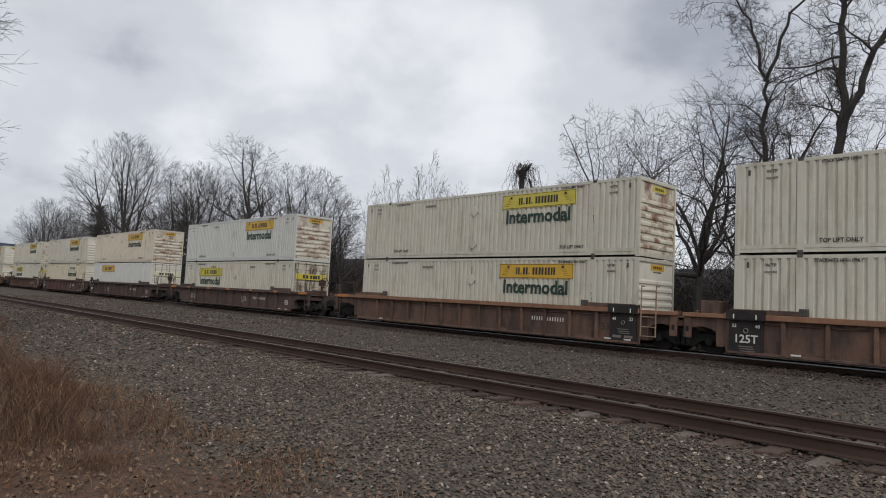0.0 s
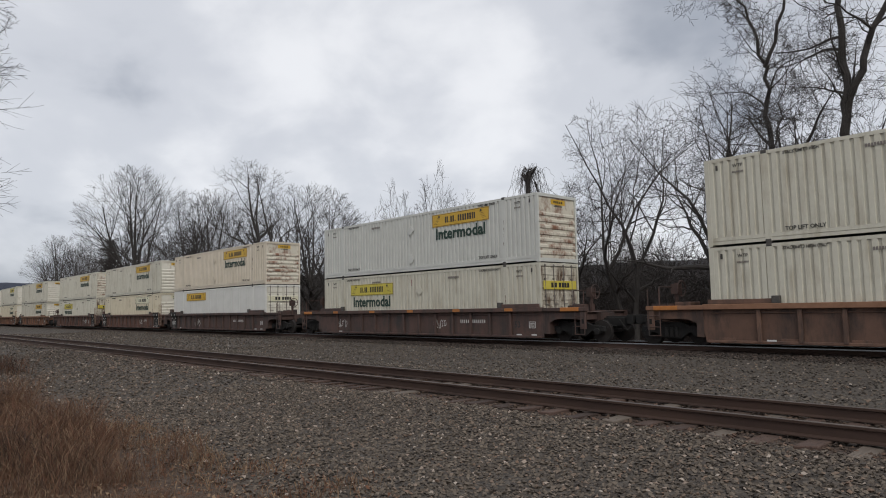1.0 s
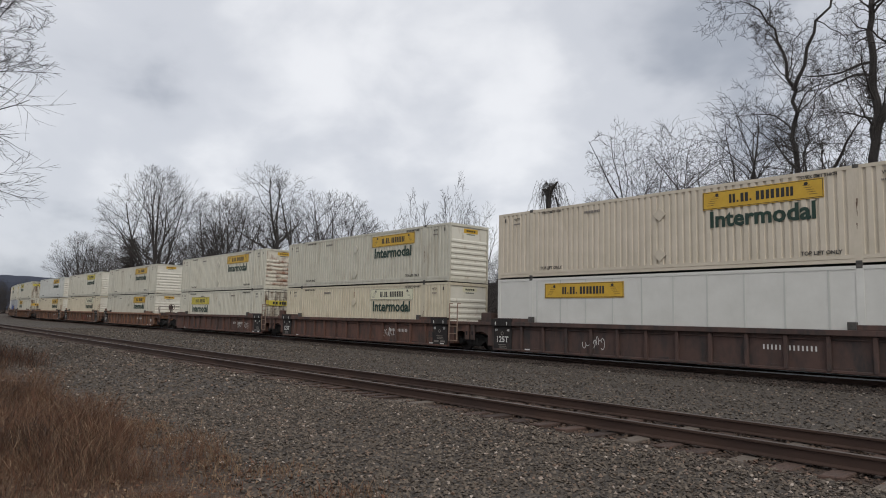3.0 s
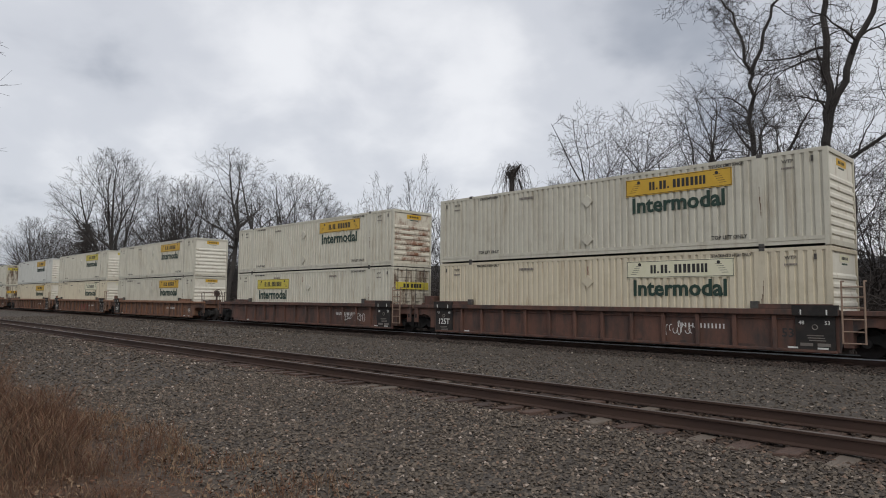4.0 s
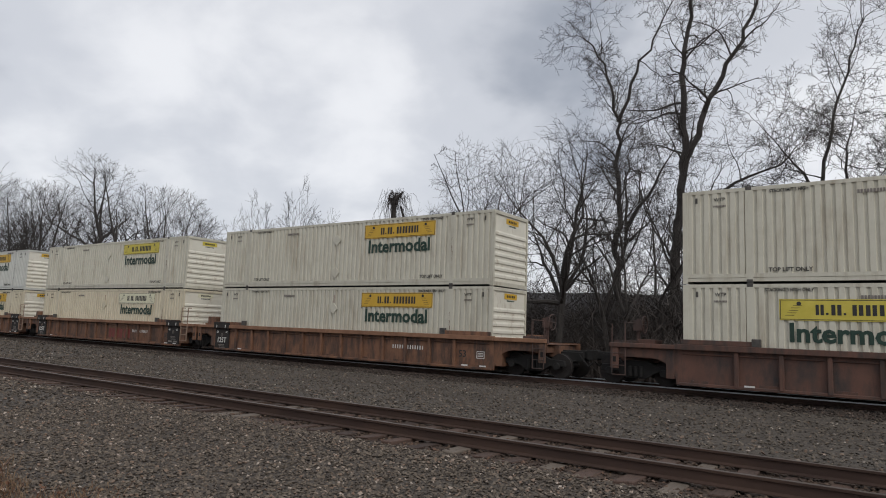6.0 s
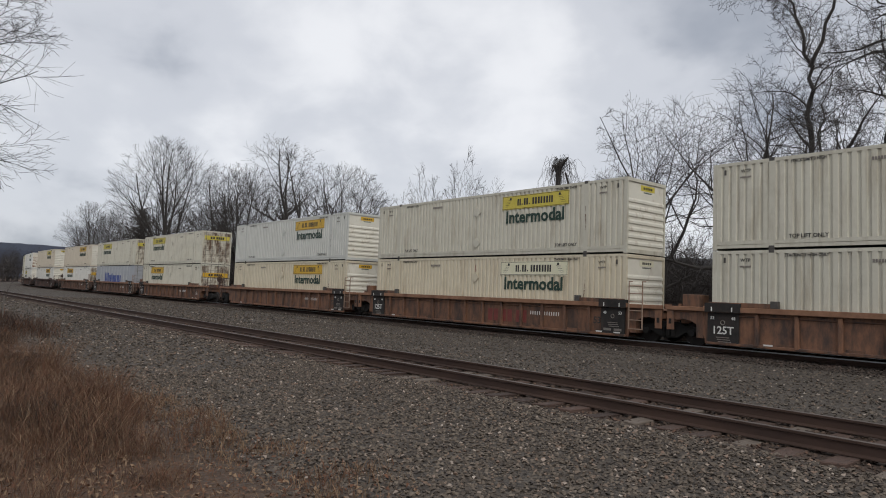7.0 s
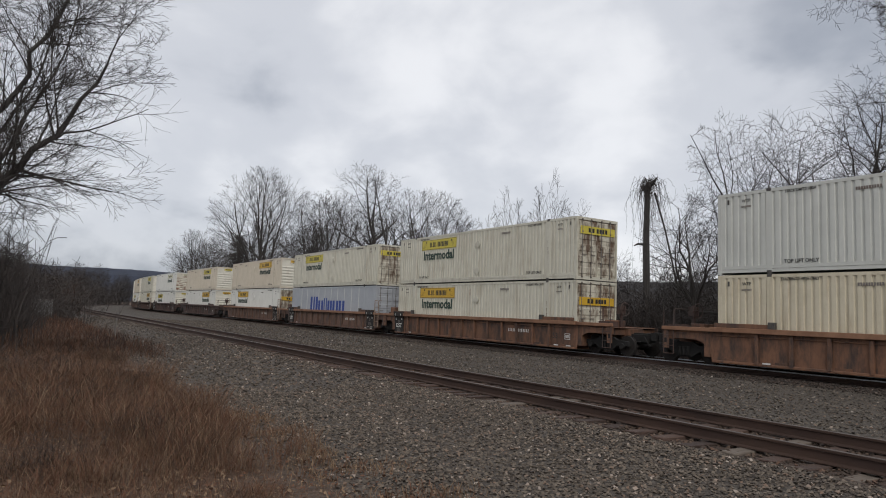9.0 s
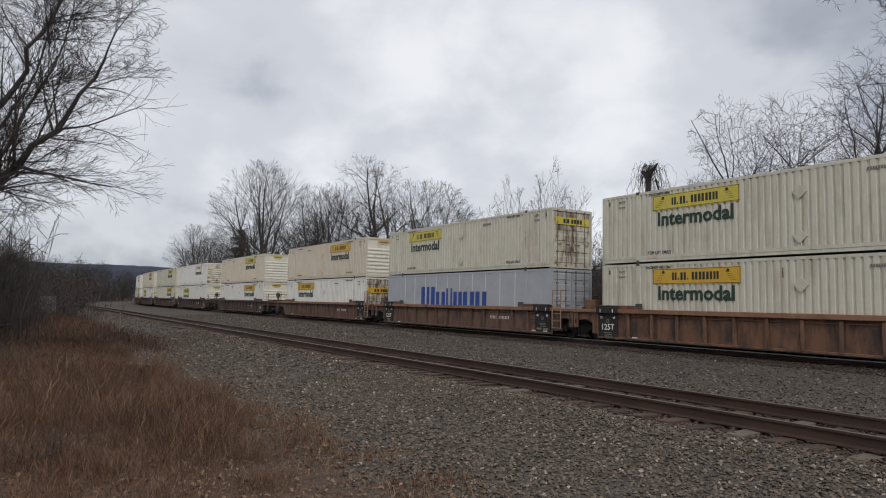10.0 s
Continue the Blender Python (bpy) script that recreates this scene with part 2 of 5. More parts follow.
def ground_material():
    m = bpy.data.materials.new("ballast_and_soil")
    m.use_nodes = True
    n, l = m.node_tree.nodes, m.node_tree.links
    bsdf = n["Principled BSDF"]
    bsdf.inputs["Roughness"].default_value = 0.95
    tc = n.new("ShaderNodeTexCoord")
    cell = n.new("ShaderNodeTexVoronoi")
    cell.inputs["Scale"].default_value = 24.0
    l.new(tc.outputs["Object"], cell.inputs["Vector"])
    big = n.new("ShaderNodeTexNoise")
    big.inputs["Scale"].default_value, big.inputs["Detail"].default_value = 0.5, 6.0
    l.new(tc.outputs["Object"], big.inputs["Vector"])
    stone = n.new("ShaderNodeValToRGB")
    stone.color_ramp.elements[0].color, stone.color_ramp.elements[1].color = (0.029, 0.0235, 0.019, 1), (0.114, 0.096, 0.079, 1)
    sep = n.new("ShaderNodeSeparateColor")
    l.new(cell.outputs["Color"], sep.inputs[0])
    l.new(sep.outputs[0], stone.inputs[0])
    tint = n.new("ShaderNodeMix")
    tint.data_type, tint.blend_type = "RGBA", "MULTIPLY"
    tint.inputs["Factor"].default_value = 0.6
    tr = n.new("ShaderNodeValToRGB")
    tr.color_ramp.elements[0].position, tr.color_ramp.elements[0].color = 0.3, (0.62, 0.58, 0.55, 1)
    tr.color_ramp.elements[1].position, tr.color_ramp.elements[1].color = 0.7, (1, 1, 1, 1)
    l.new(big.outputs["Fac"], tr.inputs[0])
    l.new(stone.outputs[0], tint.inputs["A"])
    l.new(tr.outputs[0], tint.inputs["B"])
    # soil and leaf litter where the sheet says so
    soil = n.new("ShaderNodeAttribute")
    soil.attribute_name = "soil"
    leaf = n.new("ShaderNodeTexNoise")
    leaf.inputs["Scale"].default_value, leaf.inputs["Detail"].default_value, leaf.inputs["Roughness"].default_value = 9.0, 10.0, 0.78
    l.new(tc.outputs["Object"], leaf.inputs["Vector"])
    lr = n.new("ShaderNodeValToRGB")
    lr.color_ramp.elements[0].position, lr.color_ramp.elements[0].color = 0.3, (0.040, 0.021, 0.012, 1)
    lr.color_ramp.elements[1].position, lr.color_ramp.elements[1].color = 0.7, (0.135, 0.075, 0.042, 1)
    l.new(leaf.outputs["Fac"], lr.inputs[0])
    mask = n.new("ShaderNodeMath")
    mask.operation = "ADD"
    wob = n.new("ShaderNodeMath")
    wob.operation = "MULTIPLY_ADD"
    wob.inputs[1].default_value, wob.inputs[2].default_value = 1.6, -0.8
    l.new(leaf.outputs["Fac"], wob.inputs[0])
    l.new(soil.outputs["Fac"], mask.inputs[0])
    l.new(wob.outputs[0], mask.inputs[1])
    mask.use_clamp = True
    mx = n.new("ShaderNodeMix")
    mx.data_type = "RGBA"
    l.new(mask.outputs[0], mx.inputs["Factor"])
    l.new(tint.outputs["Result"], mx.inputs["A"])
    l.new(lr.outputs[0], mx.inputs["B"])
    dust = n.new("ShaderNodeAttribute")
    dust.attribute_name = "dust"
    brown = n.new("ShaderNodeMix")
    brown.data_type, brown.blend_type = "RGBA", "MULTIPLY"
    brown.inputs["B"].default_value = (0.72, 0.50, 0.40, 1)
    l.new(dust.outputs["Fac"], brown.inputs["Factor"])
    l.new(mx.outputs["Result"], brown.inputs["A"])
    l.new(brown.outputs["Result"], bsdf.inputs["Base Color"])
    bp = n.new("ShaderNodeBump")
    bp.inputs["Strength"].default_value, bp.inputs["Distance"].default_value = 1.0, 0.022
    inv = n.new("ShaderNodeMath")
    inv.operation = "SUBTRACT"
    inv.inputs[0].default_value = 1.0
    l.new(cell.outputs["Distance"], inv.inputs[1])
    l.new(inv.outputs[0], bp.inputs["Height"])
    l.new(bp.outputs[0], bsdf.inputs["Normal"])
    return m


GROUND = ground_material()


# ---- making meshes ----
def box(bm, x0, x1, y0, y1, z0, z1):
    vs = [bm.verts.new(p) for p in ((x0, y0, z0), (x1, y0, z0), (x1, y1, z0), (x0, y1, z0), (x0, y0, z1), (x1, y0, z1), (x1, y1, z1), (x0, y1, z1))]
    for f in ((3, 2, 1, 0), (4, 5, 6, 7), (0, 1, 5, 4), (1, 2, 6, 5), (2, 3, 7, 6), (3, 0, 4, 7)):
        bm.faces.new([vs[i] for i in f])
    return vs


def rod(bm, p, q, r, sides=8, r2=None):
    """A straight bar of round section from p to q."""
    p, q = Vector(p), Vector(q)
    side = (q - p).to_track_quat("Z", "Y").to_matrix()
    rings = []
    for c, rr in ((p, r), (q, r if r2 is None else r2)):
        rings.append([bm.verts.new(c + side @ Vector((rr * math.cos(2 * math.pi * i / sides), rr * math.sin(2 * math.pi * i / sides), 0))) for i in range(sides)])
    for i in range(sides):
        j = (i + 1) % sides
        bm.faces.new((rings[0][i], rings[0][j], rings[1][j], rings[1][i]))
    bm.faces.new(list(reversed(rings[0])))
    bm.faces.new(rings[1])


def prism(bm, outline, y0, y1):
    """An outline in x and z, drawn through from y0 to y1."""
    a = [bm.verts.new((x, y0, z)) for x, z in outline]
    b = [bm.verts.new((x, y1, z)) for x, z in outline]
    n = len(outline)
    for i in range(n):
        j = (i + 1) % n
        bm.faces.new((a[i], a[j], b[j], b[i]))
    bm.faces.new(list(reversed(a)))
    bm.faces.new(b)


def finish(name, bm, mat, bevel=0.0):
    if bevel:
        bmesh.ops.bevel(bm, geom=bm.edges[:], offset=bevel, segments=1, affect="EDGES", clamp_overlap=True)
    bmesh.ops.recalc_face_normals(bm, faces=bm.faces[:])
    me = bpy.data.meshes.new(name)
    bm.to_mesh(me)
    bm.free()
    me.materials.append(mat)
    return me


def part(name, me, parent, m=None, label="", kind=""):
    ob = new(name, me)
    ob.parent = parent
    if m is not None:
        ob.matrix_basis = m
    return tagged(ob, label, kind=kind or ("stuff" if name in ("small_mark", "rust_run", "graffiti", "data_plate") else ""))


MADE = {}


def once(key, build):
    if key not in MADE:
        MADE[key] = build()
    return MADE[key]


def lettering(words, size, mat, spread=1.0):
    """Flat raised letters in the x-z plane, facing -y, centred on the origin."""
    def build():
        cu = bpy.data.curves.new("letters", "FONT")
        cu.body, cu.size, cu.extrude, cu.align_x, cu.align_y = words, size, 0.002, "CENTER", "CENTER"
        cu.offset = size * (0.030 if size > 0.5 else 0.018)
        cu.resolution_u = 2
        ob = bpy.data.objects.new("letters", cu)
        scene.collection.objects.link(ob)
        bpy.context.view_layer.update()
        me = bpy.data.meshes.new_from_object(ob.evaluated_get(bpy.context.evaluated_depsgraph_get()))
        bpy.data.objects.remove(ob)
        me.transform(Matrix.Rotation(radians(90), 4, "X") @ Matrix.Diagonal((spread, 1, 1, 1)))
        me.name = "lettering"
        me.materials.clear()
        me.materials.append(mat)
        return me
    return once(("text", words, size, mat.name, spread), build)


# ---- the line of the two tracks ----
TRAIN_Y, NEAR_Y, BEND_X, BEND_R = 22.48, 9.45, -120.0, 400.0


def on_line(s, off=0.0):
    """Place and heading of the point s along the train's track, off metres to the camera's side."""
    if s >= BEND_X:
        return s, TRAIN_Y - off, 0.0
    a = (BEND_X - s) / BEND_R
    r = BEND_R + off
    return BEND_X - r * math.sin(a), TRAIN_Y + BEND_R - r * math.cos(a), -a


def across(x, y):
    """How far a place lies from the train's track, towards the camera; and its way along it."""
    if x >= BEND_X:
        return TRAIN_Y - y, x
    dx, dy = BEND_X - x, TRAIN_Y + BEND_R - y
    return math.hypot(dx, dy) - BEND_R, BEND_X - math.atan2(dx, dy) * BEND_R


def smooth(a, b, x):
    t = min(1.0, max(0.0, (x - a) / (b - a)))
    return t * t * (3 - 2 * t)


NEAR_OFF = TRAIN_Y - NEAR_Y


def ground_z(x, y):
    off, s = across(x, y)
    z = -0.215 - 0.13 * smooth(2.2, 5.0, off) * (1 - smooth(8.5, 11.0, off))
    z -= 0.016 * (1 - smooth(1.25, 1.9, abs(off - NEAR_OFF)))
    z -= 0.17 * smooth(NEAR_OFF + 1.5, NEAR_OFF + 4.2, off)
    z += 0.10 * smooth(NEAR_OFF + 6.5, NEAR_OFF + 12, off)
    z -= 0.9 * smooth(-2.5, -9.0, off)
    rough = noise.noise((x * 0.35, y * 0.35, 0.0)) * 0.05 + noise.noise((x * 1.3, y * 1.3, 4.0)) * 0.02
    return z + rough * (0.4 + smooth(NEAR_OFF + 3, NEAR_OFF + 8, off))


def soil_amount(x, y):
    off, s = across(x, y)
    edge = NEAR_OFF + 6.3 - 1.9 * smooth(-22, -45, x) + 0.9 * noise.noise((x * 0.25, y * 0.25, 2.0))
    return max(smooth(edge - 0.8, edge + 1.2, off), smooth(-3.5, -6.5, off))


def make_ground():
    xs = sorted(set([round(-400 + i * 8.0, 2) for i in range(42)] + [round(-70 + i * 0.8, 2) for i in range(125)] + [40, 60, 100, 160, 260, 500, 1000, 2500, -500, -700, -1000, -1600, -2500]))
    ys = sorted(set([round(-10 + i * 0.6, 2) for i in range(84)] + [-2500, -1000, -400, -150, -60, -30, -16, 42, 46, 52, 60, 75, 100, 140, 200, 260, 320, 400, 600, 1000, 2500]))
    verts = [(x, y, ground_z(x, y)) for x in xs for y in ys]
    n = len(ys)
    faces = [(i * n + j, (i + 1) * n + j, (i + 1) * n + j + 1, i * n + j + 1) for i in range(len(xs) - 1) for j in range(n - 1)]
    me = bpy.data.meshes.new("ground")
    me.from_pydata(verts, [], faces)
    att = me.attributes.new("soil", "FLOAT", "POINT")
    att.data.foreach_set("value", [soil_amount(v[0], v[1]) for v in verts])
    # brake dust and rust along both tracks
    dust = me.attributes.new("dust", "FLOAT", "POINT")
    values = []
    for x, y, _ in verts:
        off = across(x, y)[0]
        d = min(abs(off - NEAR_OFF), abs(off) - 0.9)
        values.append(max(0.0, min(1.0, 1 - smooth(1.0, 2.4, d) + 0.3 * noise.noise((x * 0.8, y * 0.8, 6.0)) - 0.1)))
    dust.data.foreach_set("value", values)
    me.materials.append(GROUND)
    me.shade_smooth()
    tagged(new("ground", me), "grey ballast stone and brown leaf-littered soil", "ground", kind="structure")


make_ground()


def rail_mesh(name, off, mat_side, mat_top, s0, s1):
    """One rail: head, web and foot drawn along the line."""
    prof = [(-0.068, -0.185), (0.068, -0.185), (0.068, -0.172), (0.012, -0.152), (0.010, -0.042), (0.036, -0.034), (0.036, -0.004), (0.030, 0.0), (-0.030, 0.0), (-0.036, -0.004), (-0.036, -0.034), (-0.010, -0.042), (-0.012, -0.152), (-0.068, -0.172)]
    stations, s = [], s0
    while s <= s1:
        stations.append(s)
        s += 2.0 if s < BEND_X + 3 else 12.0
    verts, faces, k = [], [], len(prof)
    for s in stations:
        wave = 0.006 * noise.noise((s * 0.2, off, 0))
        for py, pz in prof:
            x, y, _ = on_line(s, off + py)
            verts.append((x, y + wave, pz))
    for i in range(len(stations) - 1):
        for j in range(k):
            j2 = (j + 1) % k
            faces.append((i * k + j, i * k + j2, (i + 1) * k + j2, (i + 1) * k + j))
    me = bpy.data.meshes.new(name)
    me.from_pydata(verts, [], faces)
    me.materials.append(mat_side)
    me.materials.append(mat_top)
    for p in me.polygons:
        if p.index % k in ((5, 6, 7, 8, 9) if mat_top is SHINY_RAIL else (6, 7, 8)):
            p.material_index = 1
    return me


def make_track(name, off, label, mat_top):
    track = tagged(new(name), label, "railway track", kind="structure")
    for d in (-0.755, 0.755):
        part("rail", rail_mesh("rail", off + d, RAIL_SIDE, mat_top, -330.0, 70.0), track)
    return track


near_track = make_track("near_track", NEAR_OFF, "rusty rails on weathered timber ties in grey ballast", RAIL_TOP)
far_track = make_track("train_track", 0.0, "bright-topped rails on dark ties under the train", SHINY_RAIL)

# ---- containers ----
LENGTH, WIDTH, HEIGHT, DECK = 16.15, 2.6, 2.9, 0.33
HL, HW, POST = LENGTH / 2, WIDTH / 2, 14.2 - LENGTH / 2
SIDE_Y = HW - 0.008


def corrugated(x0, x1, z0, z1, pitch, depth, outer, mat):
    """Upright corrugations along x on the plane y = outer, pressed in by depth."""
    n = max(1, round((x1 - x0) / pitch))
    p = (x1 - x0) / n
    xs = []
    for i in range(n):
        a = x0 + i * p
        xs += [(a, 0.0), (a + p * 0.54, 0.0), (a + p * 0.63, depth), (a + p * 0.91, depth)]
    xs.append((x1, 0.0))
    bm = bmesh.new()
    low = [bm.verts.new((x, outer + d, z0)) for x, d in xs]
    top = [bm.verts.new((x, outer + d, z1)) for x, d in xs]
    for i in range(len(xs) - 1):
        bm.faces.new((low[i], low[i + 1], top[i + 1], top[i]))
    geo = bmesh.ops.extrude_face_region(bm, geom=bm.faces[:])
    bmesh.ops.translate(bm, verts=[v for v in geo["geom"] if isinstance(v, bmesh.types.BMVert)], vec=(0, 0.012 if depth > 0 else -0.012, 0))
    return finish("side_panel", bm, mat)


def smooth_side(mat):
    bm = bmesh.new()
    box(bm, -HL + 0.14, HL - 0.14, -SIDE_Y + 0.012, -SIDE_Y + 0.04, 0.2, HEIGHT - 0.1)
    return finish("side_panel", bm, mat)


def seam_mesh(mat):
    bm = bmesh.new()
    box(bm, -0.03, 0.03, -SIDE_Y + 0.002, -SIDE_Y + 0.013, 0.2, HEIGHT - 0.12)
    return finish("seam", bm, mat)


def container_frame(mat):
    bm = bmesh.new()
    for sy in (-1, 1):
        ya, yb = sorted((sy * HW, sy * (HW - 0.09)))
        for sx in (-1, 1):
            xa, xb = sorted((sx * HL, sx * (HL - 0.15)))
            box(bm, xa, xb, ya, yb, 0.0, HEIGHT - 0.03)
            xa, xb = sorted((sx * (POST - 0.07), sx * (POST + 0.13)))
            box(bm, xa, xb, ya + 0.002, yb, 0.10, HEIGHT - 0.05)
        box(bm, -HL + 0.15, HL - 0.15, ya + (0.004 if sy < 0 else 0), yb, HEIGHT - 0.13, HEIGHT - 0.025)
        # bottom rail in two steps
        box(bm, -HL + 0.15, HL - 0.15, ya + (0.003 if sy < 0 else 0), yb, 0.055, 0.155)
        box(bm, -HL + 0.15, HL - 0.15, ya + (0.045 if sy < 0 else 0), yb - (0 if sy < 0 else 0.045), 0.155, 0.175)
        box(bm, -HL + 0.15, HL - 0.15, ya + (0.009 if sy < 0 else 0), yb - (0 if sy < 0 else 0.009), 0.175, 0.29)
    for sx in (-1, 1):
        xa, xb = sorted((sx * HL, sx * (HL - 0.12)))
        box(bm, xa, xb, -HW + 0.09, HW - 0.09, 0.02, 0.17)
        box(bm, xa, xb, -HW + 0.09, HW - 0.09, HEIGHT - 0.16, HEIGHT - 0.03)
    return finish("frame", bm, mat)


def container_roof():
    bm = bmesh.new()
    box(bm, -HL + 0.13, HL - 0.13, -HW + 0.06, HW - 0.06, HEIGHT - 0.045, HEIGHT - 0.026)
    for i in range(58):
        x = -HL + 0.4 + i * 0.265
        box(bm, x, x + 0.09, -HW + 0.2, HW - 0.2, HEIGHT - 0.027, HEIGHT - 0.016)
    return finish("roof", bm, ROOF)


def container_floor():
    bm = bmesh.new()
    box(bm, -HL + 0.1, HL - 0.1, -HW + 0.08, HW - 0.08, 0.06, 0.12)
    return finish("floor_panel", bm, CASTING)


def casting_mesh():
    bm = bmesh.new()
    box(bm, -0.09, 0.09, -0.075, 0.075, 0, 0.12)
    return finish("corner_casting", bm, CASTING, 0.012)


def ribbed_wall(mat):
    """The blind end: a plate with level pressed ribs."""
    bm = bmesh.new()
    box(bm, HL - 0.09, HL - 0.05, -HW + 0.08, HW - 0.08, 0.17, HEIGHT - 0.16)
    return finish("front_wall", bm, mat)


def wall_rib(mat):
    bm = bmesh.new()
    prism(bm, [(-0.051, 0), (-0.012, 0.035), (-0.012, 0.12), (-0.051, 0.19)], -HW + 0.10, HW - 0.10)
    return finish("rib", bm, mat)


def door_leaf(mat):
    bm = bmesh.new()
    box(bm, -0.02, 0.02, -0.595, 0.595, 0.18, HEIGHT - 0.17)
    for z in (0.2, 0.72, 1.24, 1.76, 2.28):
        prism(bm, [(0.019, z + 0.06), (0.045, z + 0.1), (0.045, z + 0.36), (0.019, z + 0.40)], -0.52, 0.52)
    return finish("door", bm, mat)


def lock_rod():
    bm = bmesh.new()
    rod(bm, (0.075, 0, 0.10), (0.075, 0, HEIGHT - 0.09), 0.019, 8)
    for z in (0.14, 0.8, 1.5, 2.2, HEIGHT - 0.14):
        box(bm, 0.03, 0.10, -0.04, 0.04, z - 0.03, z + 0.03)
    box(bm, 0.07, 0.10, -0.02, 0.24, 1.14, 1.18)
    return finish("lock_rod", bm, BARE_STEEL)


def sign_mesh(w, h, mat, deep=0.004):
    bm = bmesh.new()
    box(bm, -w / 2, w / 2, -deep, 0, -h / 2, h / 2)
    return finish("sign_panel", bm, mat)


def sign_border(w, h, mat):
    bm = bmesh.new()
    for z in (-1, 1):
        box(bm, -w / 2, w / 2, -0.0075, -0.0045, z * (h / 2 - 0.03) - 0.008, z * (h / 2 - 0.03) + 0.008)
    for x in (-1, 1):
        box(bm, x * (w / 2 - 0.03) - 0.008, x * (w / 2 - 0.03) + 0.008, -0.0075, -0.0045, -h / 2 + 0.04, h / 2 - 0.04)
        # a plain scroll shape at each end
        cx = x * w * 0.40
        for k in range(5):
            z = -0.16 + 0.07 * k
            o = 0.05 * (2 - k) * x
            box(bm, cx - 0.13 + o, cx + 0.10 + o, -0.0075, -0.0045, z - 0.006, z + 0.006)
        rod(bm, (cx - 0.12 * x, -0.0075, 0.17), (cx - 0.12 * x, -0.0045, 0.17), 0.06, 10)
    return finish("sign_border", bm, mat)


def word_bars(w, h, cuts, mat):
    """A word that is not lettered: plain upright blocks of its size."""
    bm = bmesh.new()
    x = -w / 2
    total = sum(cuts)
    for i, c in enumerate(cuts):
        step = c / total * w
        if i % 2 == 0:
            box(bm, x, x + step, -0.008, -0.0045, -h / 2, h / 2)
        x += step
    return finish("word_bar", bm, mat)


def placard_mesh(mat):
    bm = bmesh.new()
    prism(bm, [(-0.20, 0.05), (0, 0.25), (0.20, 0.05), (0.20, -0.05), (0, -0.25), (-0.20, -0.05)], -0.030, 0.0)
    box(bm, -0.25, 0.25, -0.022, 0, -0.03, 0.03)
    return finish("placard_holder", bm, mat, 0.004)


def bars_mesh(n, w, h, mat):
    bm = bmesh.new()
    for i in range(n):
        x = (i - (n - 1) / 2) * w * 1.35
        box(bm, x - w / 2, x + w / 2, -0.002, 0.002, -h / 2, h / 2)
    return finish("small_mark", bm, mat)


def rust_run(seed, mat):
    """Thin runs of dirt and rust on a post."""
    rnd = random.Random(seed)
    bm = bmesh.new()
    z = 0
    for i in range(4):
        w, l = rnd.uniform(0.008, 0.022), rnd.uniform(0.08, 0.34)
        x = rnd.uniform(-0.03, 0.03)
        prism(bm, [(x - w, z), (x + w, z - 0.01), (x + w * 0.3, z - l), (x - w * 0.2, z - l * 0.8)], -0.0015, 0.0)
        z -= rnd.uniform(0.1, 0.4)
    return finish("rust_run", bm, mat)


SCUFF = material("dark_rust_scuff", [(0.10, 0.055, 0.035), (0.16, 0.10, 0.07)], 8.0, 0.9)
DIRTY_END = material("dirty_cream_end", [(0.50, 0.47, 0.38), (0.60, 0.56, 0.46)], 1.4, 0.7, stain=(0.12, 0.075, 0.048), stain_at=(0.42, 0.60), stain_scale=1.6, stain_stretch=(1, 1.4, 0.5))
PALE_END = material("cream_end", [(0.60, 0.575, 0.49), (0.68, 0.65, 0.56)], 1.4, 0.6, stain=(0.33, 0.24, 0.16), stain_at=(0.56, 0.80), stain_scale=1.6, stain_stretch=(1, 1.4, 0.5))
PAINT_WORD = {"cream_paint": "cream", "warm_cream_paint": "warm cream", "white_paint": "white", "grey_white_paint": "pale grey", "dusty_tan_paint": "dusty tan", "blue_grey_paint": "blue-grey"}
SIGN_WORD = {"yellow_panel": "yellow", "lemon_panel": "lemon-yellow", "faded_pale_panel": "faded", "": ""}


